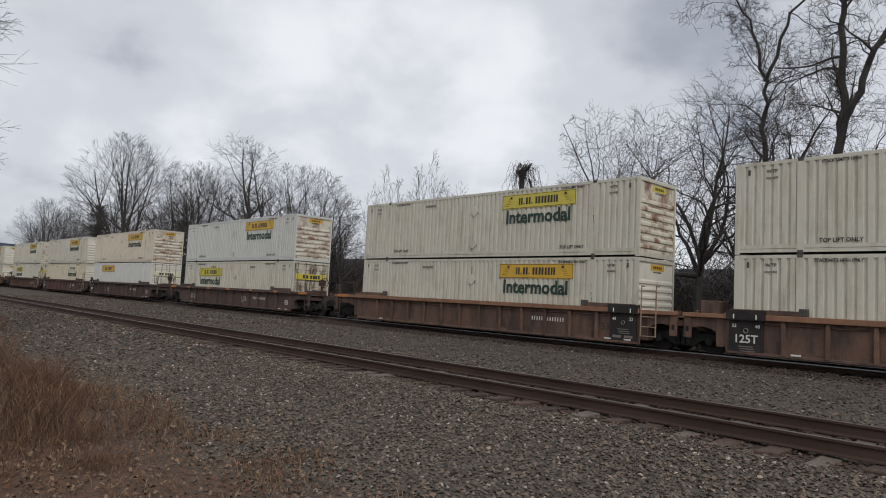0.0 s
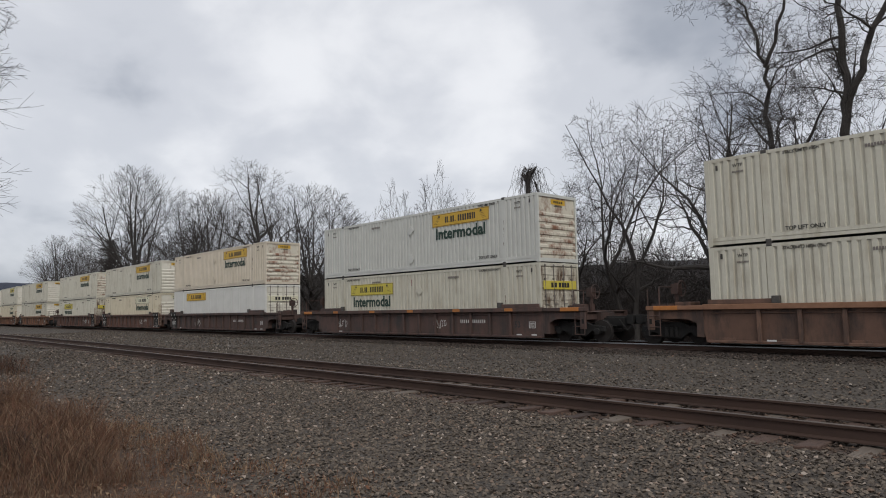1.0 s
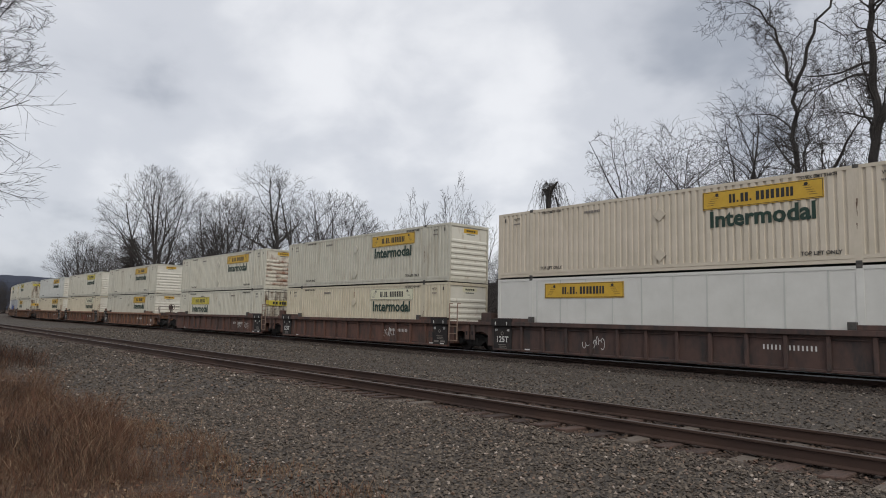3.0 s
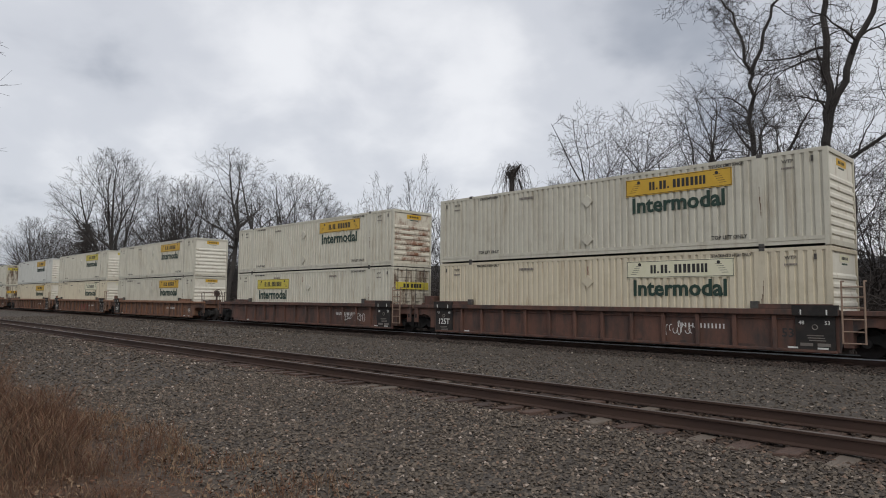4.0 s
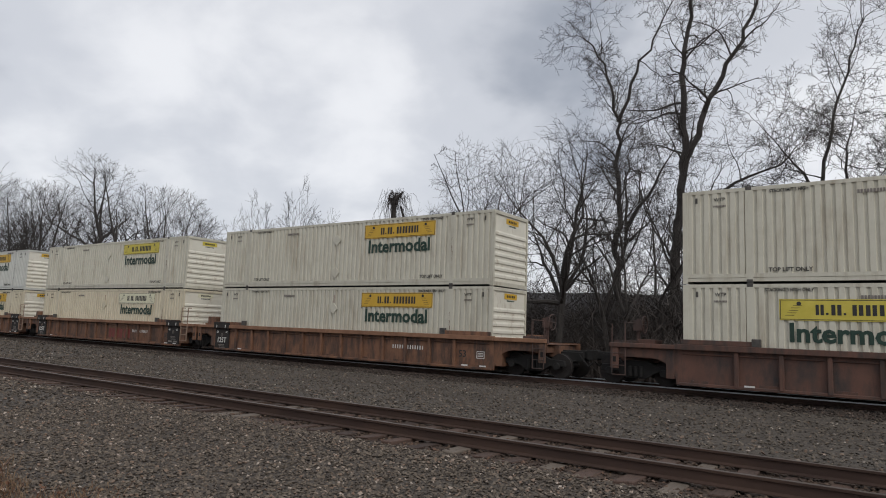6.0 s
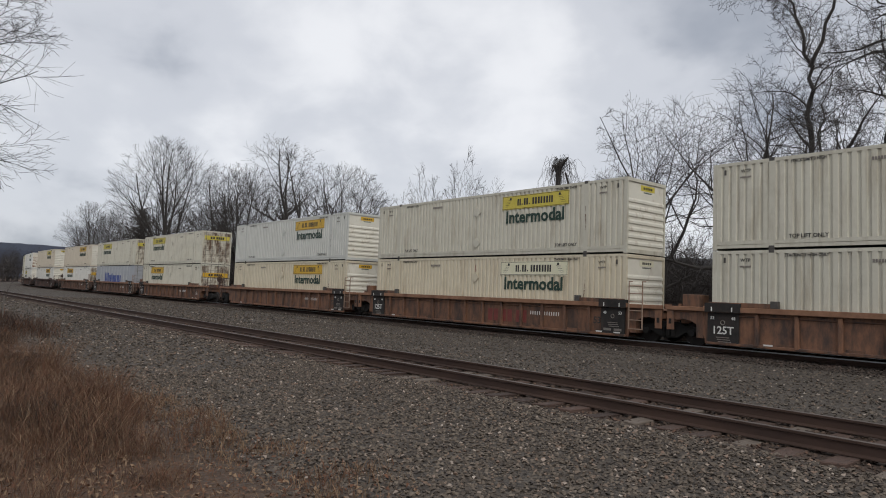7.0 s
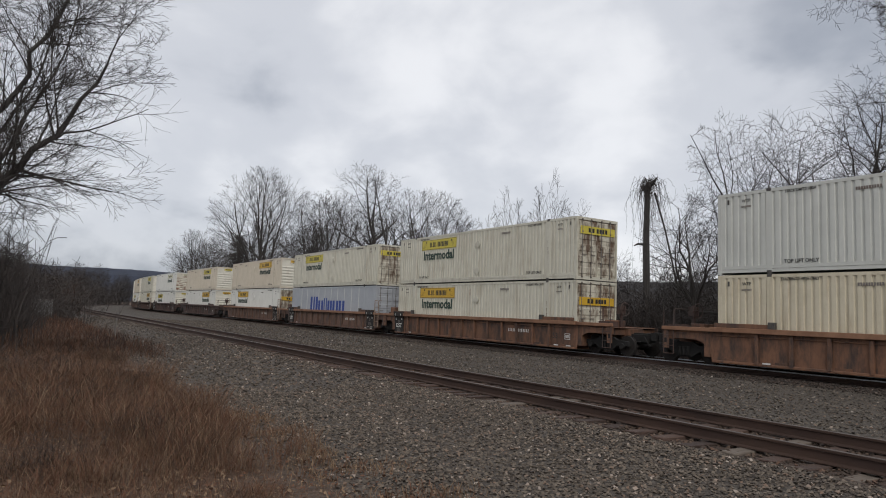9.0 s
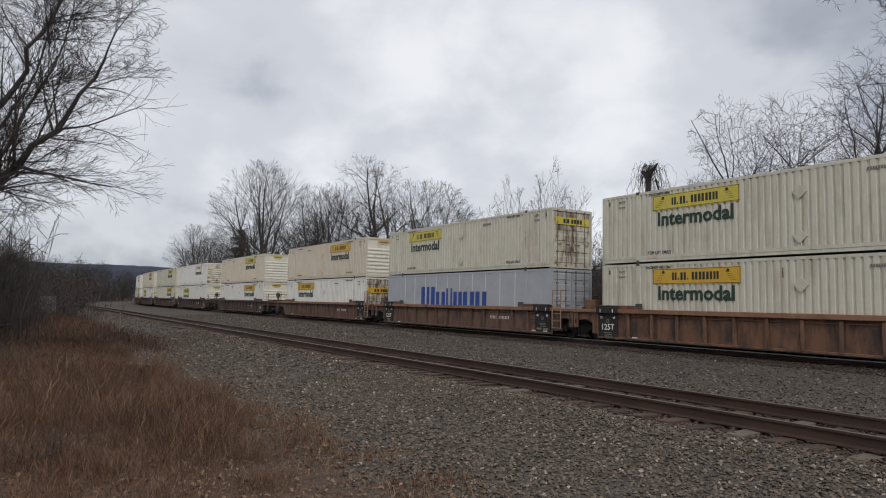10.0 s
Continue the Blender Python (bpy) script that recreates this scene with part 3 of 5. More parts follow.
def make_container(paint, sign, sign_at, end, skin="ribbed", word=True, upper=True):
    """A long container; its right end is blind and ribbed, or has doors."""
    n = paint.name
    endmat = {"ribs": PALE_END, "rusty": RUSTY, "doors": PALE_END, "dirty_doors": DIRTY_END}[end]
    if paint is BLUE_GREY:
        endmat = paint
    endword = {"ribs": "ribbed blind end", "rusty": "rust-streaked ribbed end", "doors": "lock-rod doors", "dirty_doors": "grimy lock-rod doors"}[end]
    kindword = "corrugated" if skin == "ribbed" else "smooth-sided"
    signword = " and %s sign" % SIGN_WORD[sign.name] if sign else ""
    c = tagged(new("shipping_container"), "%s %s container, %s%s" % (PAINT_WORD[n], kindword, endword, signword), "container", "containers on the train")
    part("frame", once(("frame", n), lambda: container_frame(paint)), c)
    if skin == "ribbed":
        part("side_panel", once(("side", n), lambda: corrugated(-HL + 0.14, HL - 0.14, 0.28, HEIGHT - 0.12, 0.252, 0.044, -SIDE_Y, paint)), c)
    else:
        flat = part("side_panel", once(("flat", n), lambda: smooth_side(paint)), c)
        for k in range(10):
            part("seam", once(("seam", n), lambda: seam_mesh(GREY_PAINT)), flat, pose(-POST + 0.3 + 1.24 * k, 0, 0))
    part("side_panel", once(("back", n), lambda: corrugated(-HL + 0.14, HL - 0.14, 0.28, HEIGHT - 0.12, 0.252, -0.044, SIDE_Y, paint)), c)
    part("roof", once("roof", container_roof), c)
    part("floor_panel", once("cfloor", container_floor), c)
    for sx in (-1, 1):
        for sy in (-1, 1):
            for z in (0.0, HEIGHT - 0.115):
                part("corner_casting", once("casting", casting_mesh), c, pose(sx * (POST + 0.03), sy * (HW - 0.07), z))
    wall = once(("wall", endmat.name), lambda: ribbed_wall(endmat))
    part("front_wall", wall, c, pose(0, 0, 0, 0, 0, 180))
    if end in ("ribs", "rusty"):
        blind = part("front_wall", wall, c, label="ribbed steel end wall" if end == "ribs" else "ribbed end wall with brown rust")
        for k in range(7):
            part("rib", once(("wallrib", endmat.name), lambda: wall_rib(endmat)), blind, pose(HL, 0, 0.30 + k * 0.27))
        if sign:
            small = part("end_sign", once(("endsign", sign.name), lambda: sign_mesh(0.95, 0.22, sign)), c, pose(HL - 0.045, 0.1, 2.56, 0, 0, 90), "small yellow end sign")
            part("word_bar", once("endbars", lambda: word_bars(0.6, 0.09, (2, 1, 2, 1, 2, 1, 2, 1, 2), BLACK_INK)), small)
            part("small_mark", once("endmark", lambda: bars_mesh(7, 0.06, 0.05, GREEN_INK)), c, pose(HL - 0.048, 0.1, 2.39, 0, 0, 90))
    else:
        leaf = once(("leaf", endmat.name), lambda: door_leaf(endmat))
        for sy in (-1, 1):
            d = part("door", leaf, c, pose(HL - 0.065, sy * 0.605, 0), "door leaf with level pressings")
            for y in (-0.36, 0.20):
                part("lock_rod", once("rod", lock_rod), d, pose(0, y, 0))
        if sign:
            w = part("end_sign", once(("doorsign", sign.name, skin), lambda: sign_mesh(2.2, 0.36, sign if skin == "ribbed" else PALE_PANEL)), c, pose(HL + 0.012, 0, 2.28 if upper else 1.95, 0, 0, 90), "wide sign across the doors")
            part("word_bar", once("doorbars", lambda: word_bars(1.2, 0.2, (3, 2, 3, 3, 3, 1, 3, 1, 3, 1, 3), BLACK_INK)), w)
    if sign:
        x = (11.50 if sign_at == "right" else 4.58) - HL
        y, drop = -HW - 0.0005, 0.20 if sign is LEMON and not upper else 0.0
        s = part("sign_panel", once(("sign", sign.name), lambda: sign_mesh(3.78, 0.60, sign)), c, pose(x, y, 2.34 - drop), SIGN_WORD[sign.name] + " sign panel")
        part("sign_border", once("border", lambda: sign_border(3.78, 0.60, BLACK_INK)), s)
        for bx, bw in ((-0.88, 0.20), (-0.70, 0.06), (-0.48, 0.24), (-0.28, 0.06), (0.02, 0.25), (0.33, 0.25), (0.64, 0.25), (0.92, 0.21)):
            part("word_bar", once(("block", bw), lambda: word_bars(bw, 0.29 if bw > 0.1 else 0.06, (2, 0.9, 2) if bw > 0.1 else (1,), BLACK_INK)), s, pose(bx, 0, 0 if bw > 0.1 else -0.105))
        if word:
            part("lettering", lettering("Intermodal", 0.74, GREEN_INK, 1.02), c, pose(x, y - 0.003, 1.67 - drop), "dark green lettering")
    if skin == "ribbed":
        for z in (2.07, 0.63) if upper else (1.95,):
            part("placard_holder", once(("placard", n), lambda: placard_mesh(paint)), c, pose(-0.10 if sign_at == "right" else 0.5, -HW - 0.001, z))
        if not upper:
            part("paint_mark", once("redmark", lambda: bars_mesh(1, 0.03, 0.32, RED_INK)), c, pose(-0.10, -HW - 0.001, 2.36), label="red stripe")
        rust = once(("run", n), lambda: rust_run(len(MADE), SCUFF))
        part("rust_run", rust, c, pose(POST + 0.03, -HW - 0.001, 1.9))
        if upper:
            for x in (-POST + 1.05, POST - 0.95):
                part("lettering", lettering("TOP LIFT ONLY", 0.17, BLACK_INK, 0.95), c, pose(x, -HW - 0.003, 0.385), "black stencilled words")
                part("lettering", lettering("STACK LIMIT 3 HIGH", 0.13, BLACK_INK, 0.85), c, pose(x, -HW - 0.003, HEIGHT - 0.20), "black stencilled words")
        else:
            part("lettering", lettering("STACKING 3 HIGH ONLY", 0.13, BLACK_INK, 0.85), c, pose(-POST + 1.0, -HW - 0.003, HEIGHT - 0.20), "black stencilled words")
            part("lettering", lettering("STACKING 3 HIGH ONLY", 0.13, BLACK_INK, 0.85), c, pose(POST - 0.9, -HW - 0.003, HEIGHT - 0.20), "black stencilled words")
        for x in (-POST + 3.1, POST - 3.2):
            part("small_mark", once("idmark", lambda: bars_mesh(10, 0.055, 0.10, BARE_STEEL)), c, pose(x, -HW - 0.002, HEIGHT - 0.40))
        for sx in (-1, 1):
            part("lettering", lettering("WTP", 0.15, CASTING), c, pose(sx * (POST + 0.85), -HW - 0.003, HEIGHT - 0.34), "black stencilled letters")
            part("small_mark", once("pinmark", lambda: bars_mesh(9, 0.03, 0.06, BARE_STEEL)), c, pose(sx * (POST + 0.85), -HW - 0.002, HEIGHT - 0.54))
            part("vent", once("vent", lambda: sign_mesh(0.07, 0.17, CASTING, 0.008)), c, pose(sx * (HL - 0.42), -HW - 0.001, HEIGHT - 0.33), "small dark vent")
    return c


# ---- well cars ----
def side_wall(mat, ends):
    """The near side plate: straight along the well, arched over the trucks."""
    bm = bmesh.new()
    x0, x1 = -HL - 0.15, HL + 0.15
    prism(bm, [(x0, 0.15), (x1, 0.15), (x1, 1.20), (x0, 1.20)], -1.39, -1.365)
    return finish("side_wall", bm, mat)


def arch_plate(reach, mat):
    """The plate over a truck, its lower edge cut to an arch."""
    bm = bmesh.new()
    pts = [(0.0, 1.20), (0.0, 0.14)]
    for i in range(9):
        a = math.pi / 2 * i / 8
        pts.append((0.04 + 0.80 * (1 - math.cos(a)), 0.14 + 0.76 * math.sin(a)))
    pts += [(reach, 0.90), (reach, 1.20)]
    prism(bm, pts, -1.388, -1.366)
    return finish("arch_plate", bm, mat)


def chord(x0, x1, z0, z1, mat, y0=-1.55, y1=-1.36):
    bm = bmesh.new()
    box(bm, x0, x1, y0, y1, z0, z1)
    return finish("chord", bm, mat, 0.012)


def stiffener(mat):
    bm = bmesh.new()
    prism(bm, [(-0.06, 0.18), (0.06, 0.18), (0.06, 1.18), (-0.06, 1.18)], -1.495, -1.39)
    box(bm, -0.085, 0.085, -1.45, -1.39, 0.16, 0.24)
    return finish("stiffener", bm, mat, 0.01)


def well_floor(mat):
    bm = bmesh.new()
    for i in range(9):
        x = -HL + 0.5 + i * (LENGTH - 1.0) / 8
        box(bm, x - 0.25, x + 0.25, -1.41, 1.41, 0.12, 0.30)
    for sx in (-1, 1):
        x = sx * (HL - 1.3)
        for sy in (-1, 1):
            box(bm, x - 0.4, x + 0.4, sy * 1.15 - 0.15, sy * 1.15 + 0.15, 0.22, 0.33)
    box(bm, -HL + 0.2, HL - 0.2, -0.3, 0.3, 0.14, 0.28)
    return finish("well_floor", bm, mat)


def end_deck(reach, mat):
    bm = bmesh.new()
    box(bm, 0.08, reach, -0.45, 0.45, 0.72, 1.12)
    box(bm, 0.10, 0.35, -1.40, 1.40, 0.30, 1.19)
    box(bm, reach - 0.5, reach - 0.2, -1.38, 1.38, 0.86, 1.10)
    box(bm, 0.3, reach - 0.1, -1.40, 1.40, 1.14, 1.17)
    return finish("end_deck", bm, mat, 0.01)


def side_frame():
    """Cast truck side frame with its window and spring nest."""
    bm = bmesh.new()
    prism(bm, [(-1.20, 0.42), (-1.16, 0.62), (-0.62, 0.64), (-0.35, 0.78), (0.35, 0.78), (0.62, 0.64), (1.16, 0.62), (1.20, 0.42), (0.62, 0.44), (0.32, 0.22), (-0.32, 0.22), (-0.62, 0.44)], -0.08, 0.08)
    for x in (-0.89, 0.89):
        rod(bm, (x, -0.15, 0.42), (x, 0.1, 0.42), 0.13, 10)
    for x in (-0.18, 0.0, 0.18):
        rod(bm, (x, -0.11, 0.28), (x, -0.11, 0.60), 0.07, 8)
    return finish("side_frame", bm, BLACK_STEEL, 0.015)


def wheelset():
    """Two flanged wheels on an axle along y, centred on the axle."""
    bm = bmesh.new()
    rod(bm, (0, -1.0, 0), (0, 1.0, 0), 0.075, 8)
    for s in (-1, 1):
        rod(bm, (0, s * 0.69, 0), (0, s * 0.72, 0), 0.445, 28)
        rod(bm, (0, s * 0.72, 0), (0, s * 0.83, 0), 0.419, 28)
        rod(bm, (0, s * 0.83, 0), (0, s * 0.86, 0), 0.17, 12)
        for k in range(4):
            a = k * math.pi / 2
            rod(bm, (0.28 * math.cos(a), s * 0.82, 0.28 * math.sin(a)), (0.28 * math.cos(a), s * 0.842, 0.28 * math.sin(a)), 0.035, 6)
    return finish("wheelset", bm, WHEEL_STEEL)


def bolster():
    bm = bmesh.new()
    box(bm, -0.22, 0.22, -1.05, 1.05, 0.45, 0.72)
    rod(bm, (0, 0, 0.5), (0, 0, 0.9), 0.25, 12)
    return finish("bolster", bm, BLACK_STEEL, 0.02)


WHEELS = []


def make_bogie(car, x):
    b = part("bogie", once("bolster", bolster), car, pose(x, 0, 0), "black cast-steel two-axle truck")
    part("brake_rigging", once("rigging", brake_rigging), b)
    for sy in (-1, 1):
        part("side_frame", once("sideframe", side_frame), b, pose(0, sy * 1.02, 0))
    for dx in (-0.89, 0.89):
        WHEELS.append((part("wheelset", once("wheelset", wheelset), b, pose(dx, 0, 0.419)), dx))


def ladder(mat):
    """Side ladder: two stiles and six rungs, bent back to the car at the top."""
    bm = bmesh.new()
    for x in (-0.28, 0.28):
        rod(bm, (x, -1.50, 0.42), (x, -1.50, 2.16), 0.026, 6)
        rod(bm, (x, -1.50, 2.16), (x, -1.30, 2.16), 0.026, 6)
        box(bm, x - 0.03, x + 0.03, -1.50, -1.36, 1.22, 1.28)
    for z in (0.44, 0.76, 1.10, 1.42, 1.72, 2.00):
        rod(bm, (-0.28, -1.50, z), (0.28, -1.50, z), 0.020, 6)
    return finish("ladder", bm, mat)


def brake_rigging():
    """Beams, rods and the centre sill that fill the space over a truck, and an added backing plate."""
    bm = bmesh.new()
    box(bm, -1.5, 1.5, -0.28, 0.28, 0.60, 0.92)
    for x in (-0.45, 0.45):
        box(bm, x - 0.06, x + 0.06, -0.9, 0.9, 0.30, 0.44)
        for y in (-0.62, 0.62):
            box(bm, x - 0.08, x + 0.08, y - 0.05, y + 0.05, 0.24, 0.62)
    for y in (-0.5, 0.5):
        rod(bm, (-1.35, y, 0.55), (1.35, y, 0.62), 0.03, 6)
    # added plate that blocks the daylight, so the arch looks black inside
    box(bm, -0.95, 0.95, 0.50, 0.56, 0.30, 0.85)
    return finish("brake_rigging", bm, BLACK_STEEL, 0.01)


def hand_brake():
    """Upright brake stand with its wheel and a small box."""
    bm = bmesh.new()
    box(bm, -0.05, 0.05, -0.35, -0.25, 1.1, 2.15)
    box(bm, -0.13, 0.13, -0.45, -0.15, 1.75, 2.10)
    rim = [Vector((0.20, -0.30 + 0.28 * math.cos(a), 1.95 + 0.28 * math.sin(a))) for a in [k * math.pi / 8 for k in range(17)]]
    for p, q in zip(rim, rim[1:]):
        rod(bm, p, q, 0.022, 5)
    for k in range(4):
        rod(bm, (0.17, -0.30, 1.95), rim[4 * k], 0.015, 5)
    rod(bm, (0.1, -0.30, 1.95), (0.2, -0.30, 1.95), 0.03, 6)
    box(bm, -0.55, 0.05, -1.10, -0.55, 1.12, 1.42)
    rod(bm, (-0.1, -1.3, 1.15), (-0.1, -1.3, 2.0), 0.02, 6)
    rod(bm, (-0.1, -1.3, 2.0), (-0.1, -0.4, 2.0), 0.02, 6)
    return finish("hand_brake", bm, CAR_BROWN)


def side_steps(mat):
    bm = bmesh.new()
    for x in (-0.22, 0.22):
        rod(bm, (x, -1.46, 0.32), (x, -1.46, 1.95), 0.018, 6)
    for z in (0.32, 0.62, 1.0):
        rod(bm, (-0.22, -1.46, z), (0.22, -1.46, z), 0.016, 6)
    return finish("side_steps", bm, mat)


def brake_gear(mat):
    """Box, valve and drum that stand on the deck between two wells."""
    bm = bmesh.new()
    box(bm, -0.35, 0.25, -1.25, -0.55, 1.17, 1.75)
    rod(bm, (0.45, -1.2, 1.2), (0.45, -0.5, 1.2), 0.16, 12)
    box(bm, -0.5, -0.42, -1.3, 1.3, 1.17, 1.42)
    return finish("brake_gear", bm, mat, 0.02)


def coupler(reach):
    bm = bmesh.new()
    box(bm, 0, reach, -0.13, 0.13, 0.72, 0.98)
    box(bm, reach - 0.28, reach - 0.02, -0.2, 0.16, 0.68, 1.02)
    rod(bm, (reach - 0.5, -0.35, 0.85), (reach - 0.1, -0.45, 0.45), 0.03, 6)
    rod(bm, (reach - 0.1, -0.45, 0.45), (reach + 0.05, -0.4, 0.6), 0.03, 6)
    return finish("coupler", bm, BLACK_STEEL, 0.03)


def black_panel():
    bm = bmesh.new()
    box(bm, -0.52, 0.52, -1.464, -1.392, 0.16, 1.17)
    box(bm, -0.58, 0.62, -1.558, -1.40, 1.19, 1.49)
    for x in (-0.26, 0.30):
        box(bm, x, x + 0.05, -1.52, -1.455, 1.17, 1.37)
    return finish("black_panel", bm, FADED_BLACK)


def emblem_mesh():
    bm = bmesh.new()
    pts = [(0.07 * math.cos(k * math.pi / 6), 0.07 * math.sin(k * math.pi / 6)) for k in range(13)]
    for p, q in zip(pts, pts[1:]):
        rod(bm, (p[0], 0, p[1]), (q[0], 0, q[1]), 0.014, 4)
    return finish("emblem", bm, BARE_STEEL)


def plate_frame():
    bm = bmesh.new()
    for z in (-0.12, 0.12):
        box(bm, -0.17, 0.17, -0.004, 0, z - 0.012, z + 0.012)
    for x in (-0.16, 0.16):
        box(bm, x - 0.012, x + 0.012, -0.004, 0, -0.11, 0.11)
    for z in (-0.05, 0.0, 0.05):
        box(bm, -0.12, 0.12, -0.003, 0, z - 0.012, z + 0.012)
    return finish("data_plate", bm, WHITE_INK)


def graffiti(seed):
    """Pale scribbled loops of spray paint."""
    rnd = random.Random(seed)
    bm = bmesh.new()
    x = -0.45
    while x < 0.45:
        cx, cz, rx, rz = x, rnd.uniform(-0.06, 0.06), rnd.uniform(0.05, 0.11), rnd.uniform(0.10, 0.24)
        a0, n = rnd.uniform(0, 6), rnd.randint(5, 10)
        for k in range(n):
            a, b = a0 + k * 0.55, a0 + (k + 1) * 0.55
            p, q = (cx + rx * math.cos(a), cz + rz * math.sin(a)), (cx + rx * math.cos(b), cz + rz * math.sin(b))
            rod(bm, (p[0], 0, p[1]), (q[0], 0, q[1]), 0.012, 4)
        x += rnd.uniform(0.10, 0.16)
    me = finish("graffiti", bm, WHITE_INK)
    me.transform(Matrix.Diagonal((1, 0.2, 1, 1)))
    return me


def make_car(i, left, right, paint, plain_numbers, tag=None):
    """One well of a double-stack car; left and right say whether an end is jointed or coupled."""
    n = paint.name
    word = {CAR_BROWN: "dark brown", CAR_MAROON: "dark red-brown", CAR_MID: "dull red-brown", CAR_RUST: "orange-brown"}[paint]
    car = tagged(new("well_car"), "%s steel double-stack well car with ribbed sides on rails" % word, "rail car", "cars of the train")
    edge = paint if paint in (CAR_BROWN, CAR_MAROON) else CAR_EDGE
    wall = once(("carwall", n), lambda: side_wall(paint, 0))
    top = once(("carchord", edge.name), lambda: chord(-HL - 0.2, HL + 0.2, 1.20, 1.37, edge))
    low = once(("carlow", n), lambda: chord(-HL - 0.1, HL + 0.1, 0.13, 0.22, paint, -1.47, -1.36))
    under = once(("under", n), lambda: chord(-HL, HL, 1.06, 1.10, paint, -1.43, -1.395))
    part("under_rail", under, car)
    raised = once(("raised", n), lambda: chord(-1.05, 1.05, 1.37, 1.52, paint, -1.50, -1.40))
    back = pose(0, 0, 0, 0, 0, 180)
    for m in (pose(0, 0, 0), back):
        part("side_wall", wall, car, m)
        part("top_chord", top, car, m, "" if paint in (CAR_BROWN, CAR_MAROON) else "worn orange top edge")
        part("bottom_chord", low, car, m)
    for sx in (-1, 1):
        part("raised_chord", raised, car, pose(sx * (HL - 1.02), 0, 0))
        part("lug", once("lug", lambda: chord(-0.12, 0.12, 1.37, 1.60, CASTING, -1.53, -1.385)), car, pose(sx * (HL - 2.1), 0, 0), "dark steel lug")
    rib = once(("rib", n), lambda: stiffener(paint))
    for k in range(12):
        x = -HL + 1.55 + k * (LENGTH - 3.1) / 11
        part("stiffener", rib, car, pose(x, 0, 0))
    part("well_floor", once(("wfloor", n), lambda: well_floor(paint)), car)
    for sx, kind in ((-1, left), (1, right)):
        reach = 1.45 if kind == "joint" else 2.15
        m = pose(sx * (HL + 0.15), 0, 0)
        flip = m @ (back if sx < 0 else pose(0, 0, 0))
        part("end_deck", once(("deck", n, reach), lambda: end_deck(reach, paint)), car, flip)
        plate = once(("arch", n, reach, sx), lambda: arch_plate(reach, paint) if sx > 0 else mirrored(arch_plate(reach, paint)))
        part("arch_plate", plate, car, m)
        plate2 = once(("arch", n, reach, -sx), lambda: arch_plate(reach, paint) if -sx > 0 else mirrored(arch_plate(reach, paint)))
        part("arch_plate", plate2, car, pose(sx * (HL + 0.15), 0, 0, 0, 0, 180))
        part("deck_rail", once(("drail", edge.name, reach), lambda: chord(0, reach - 0.05, 1.20, 1.34, edge, -1.50, -1.38)), car, pose(sx * (HL + 0.2), 0, 0) if sx > 0 else pose(-HL - 0.2 - (reach - 0.05), 0, 0))
        post = part("end_post", once(("endpost", n), lambda: chord(-0.13, 0.13, 0.52, 1.19, paint, -1.46, -1.392)), car, pose(sx * (HL + 0.15 + reach - 0.16), 0, 0))
        # black plate on the post, stands for the shade inside a square hole
        part("pocket", once("pocket", lambda: chord(-0.055, 0.055, 0.72, 0.90, BLACK_STEEL, -1.466, -1.45)), post, pose(0, 0, 0), "black plate painted as a shaded square hole")
        if kind == "joint":
            panel = part("black_panel", once("blackpanel", black_panel), car, pose(sx * (HL - 0.45), 0, 0), "black load panel")
            for k in (-0.34, 0.34):
                part("tick", once("tick", lambda: chord(-0.02, 0.02, 1.21, 1.36, WHITE_INK, -1.568, -1.55)), panel, pose(k, 0, 0), "white painted tick")
            part("emblem", once("emblem", emblem_mesh), panel, pose(0, -1.466, 0.86), "faded pale ring")
            for k in range(3):
                part("small_mark", once("m4", lambda: bars_mesh(1, 0.44, 0.028, BARE_STEEL)), panel, pose(0.03 * k, -1.467, (0.38 if sx < 0 else 0.62) - 0.07 * k))
            if sx < 0:
                part("lettering", lettering("125T", 0.35, WHITE_INK, 1.0), car, pose(-HL + 0.45, -1.468, 0.60), "white stencilled load mark")
                part("lettering", lettering("53", 0.14, WHITE_INK), car, pose(-HL + 0.10, -1.468, 1.0), "white stencilled digits")
                part("lettering", lettering("48", 0.14, WHITE_INK), car, pose(-HL + 0.80, -1.468, 1.0), "white stencilled digits")
            else:
                part("lettering", lettering("48", 0.15, WHITE_INK), car, pose(HL - 0.80, -1.468, 0.98), "white stencilled digits")
                part("lettering", lettering("53", 0.15, WHITE_INK), car, pose(HL - 0.12, -1.468, 0.98), "white stencilled digits")
                part("small_mark", once("m3", lambda: bars_mesh(2, 0.34, 0.09, BARE_STEEL)), car, pose(HL - 0.45, -1.467, 0.36))
            if sx > 0:
                part("ladder", once("ladder", lambda: ladder(LADDER_TAN)), car, pose(HL + 0.55, 0, 0), "dusty tan steel ladder")
            else:
                part("brake_gear", once(("gear", n), lambda: brake_gear(paint)), car, pose(-HL - 0.75, 0, 0), "brown box and drum on the end deck")
        else:
            if i in (1, 2):
                part("painted_patch", once("patch", lambda: chord(-0.45, 0.45, 1.195, 1.345, ORANGE, -1.506, -1.40)), car, pose(sx * (HL + 1.55), 0, 0), "patch of fresh orange paint")
            part("coupler", once("coupler", lambda: coupler(1.38)), car, pose(sx * (HL + 2.15), 0, 0, 0, 0, 0 if sx > 0 else 180), "black knuckle coupler")
            part("hand_brake", once("handbrake", hand_brake), car, pose(sx * (HL + 1.75), 0, 0), "brown brake stand with its hand wheel")
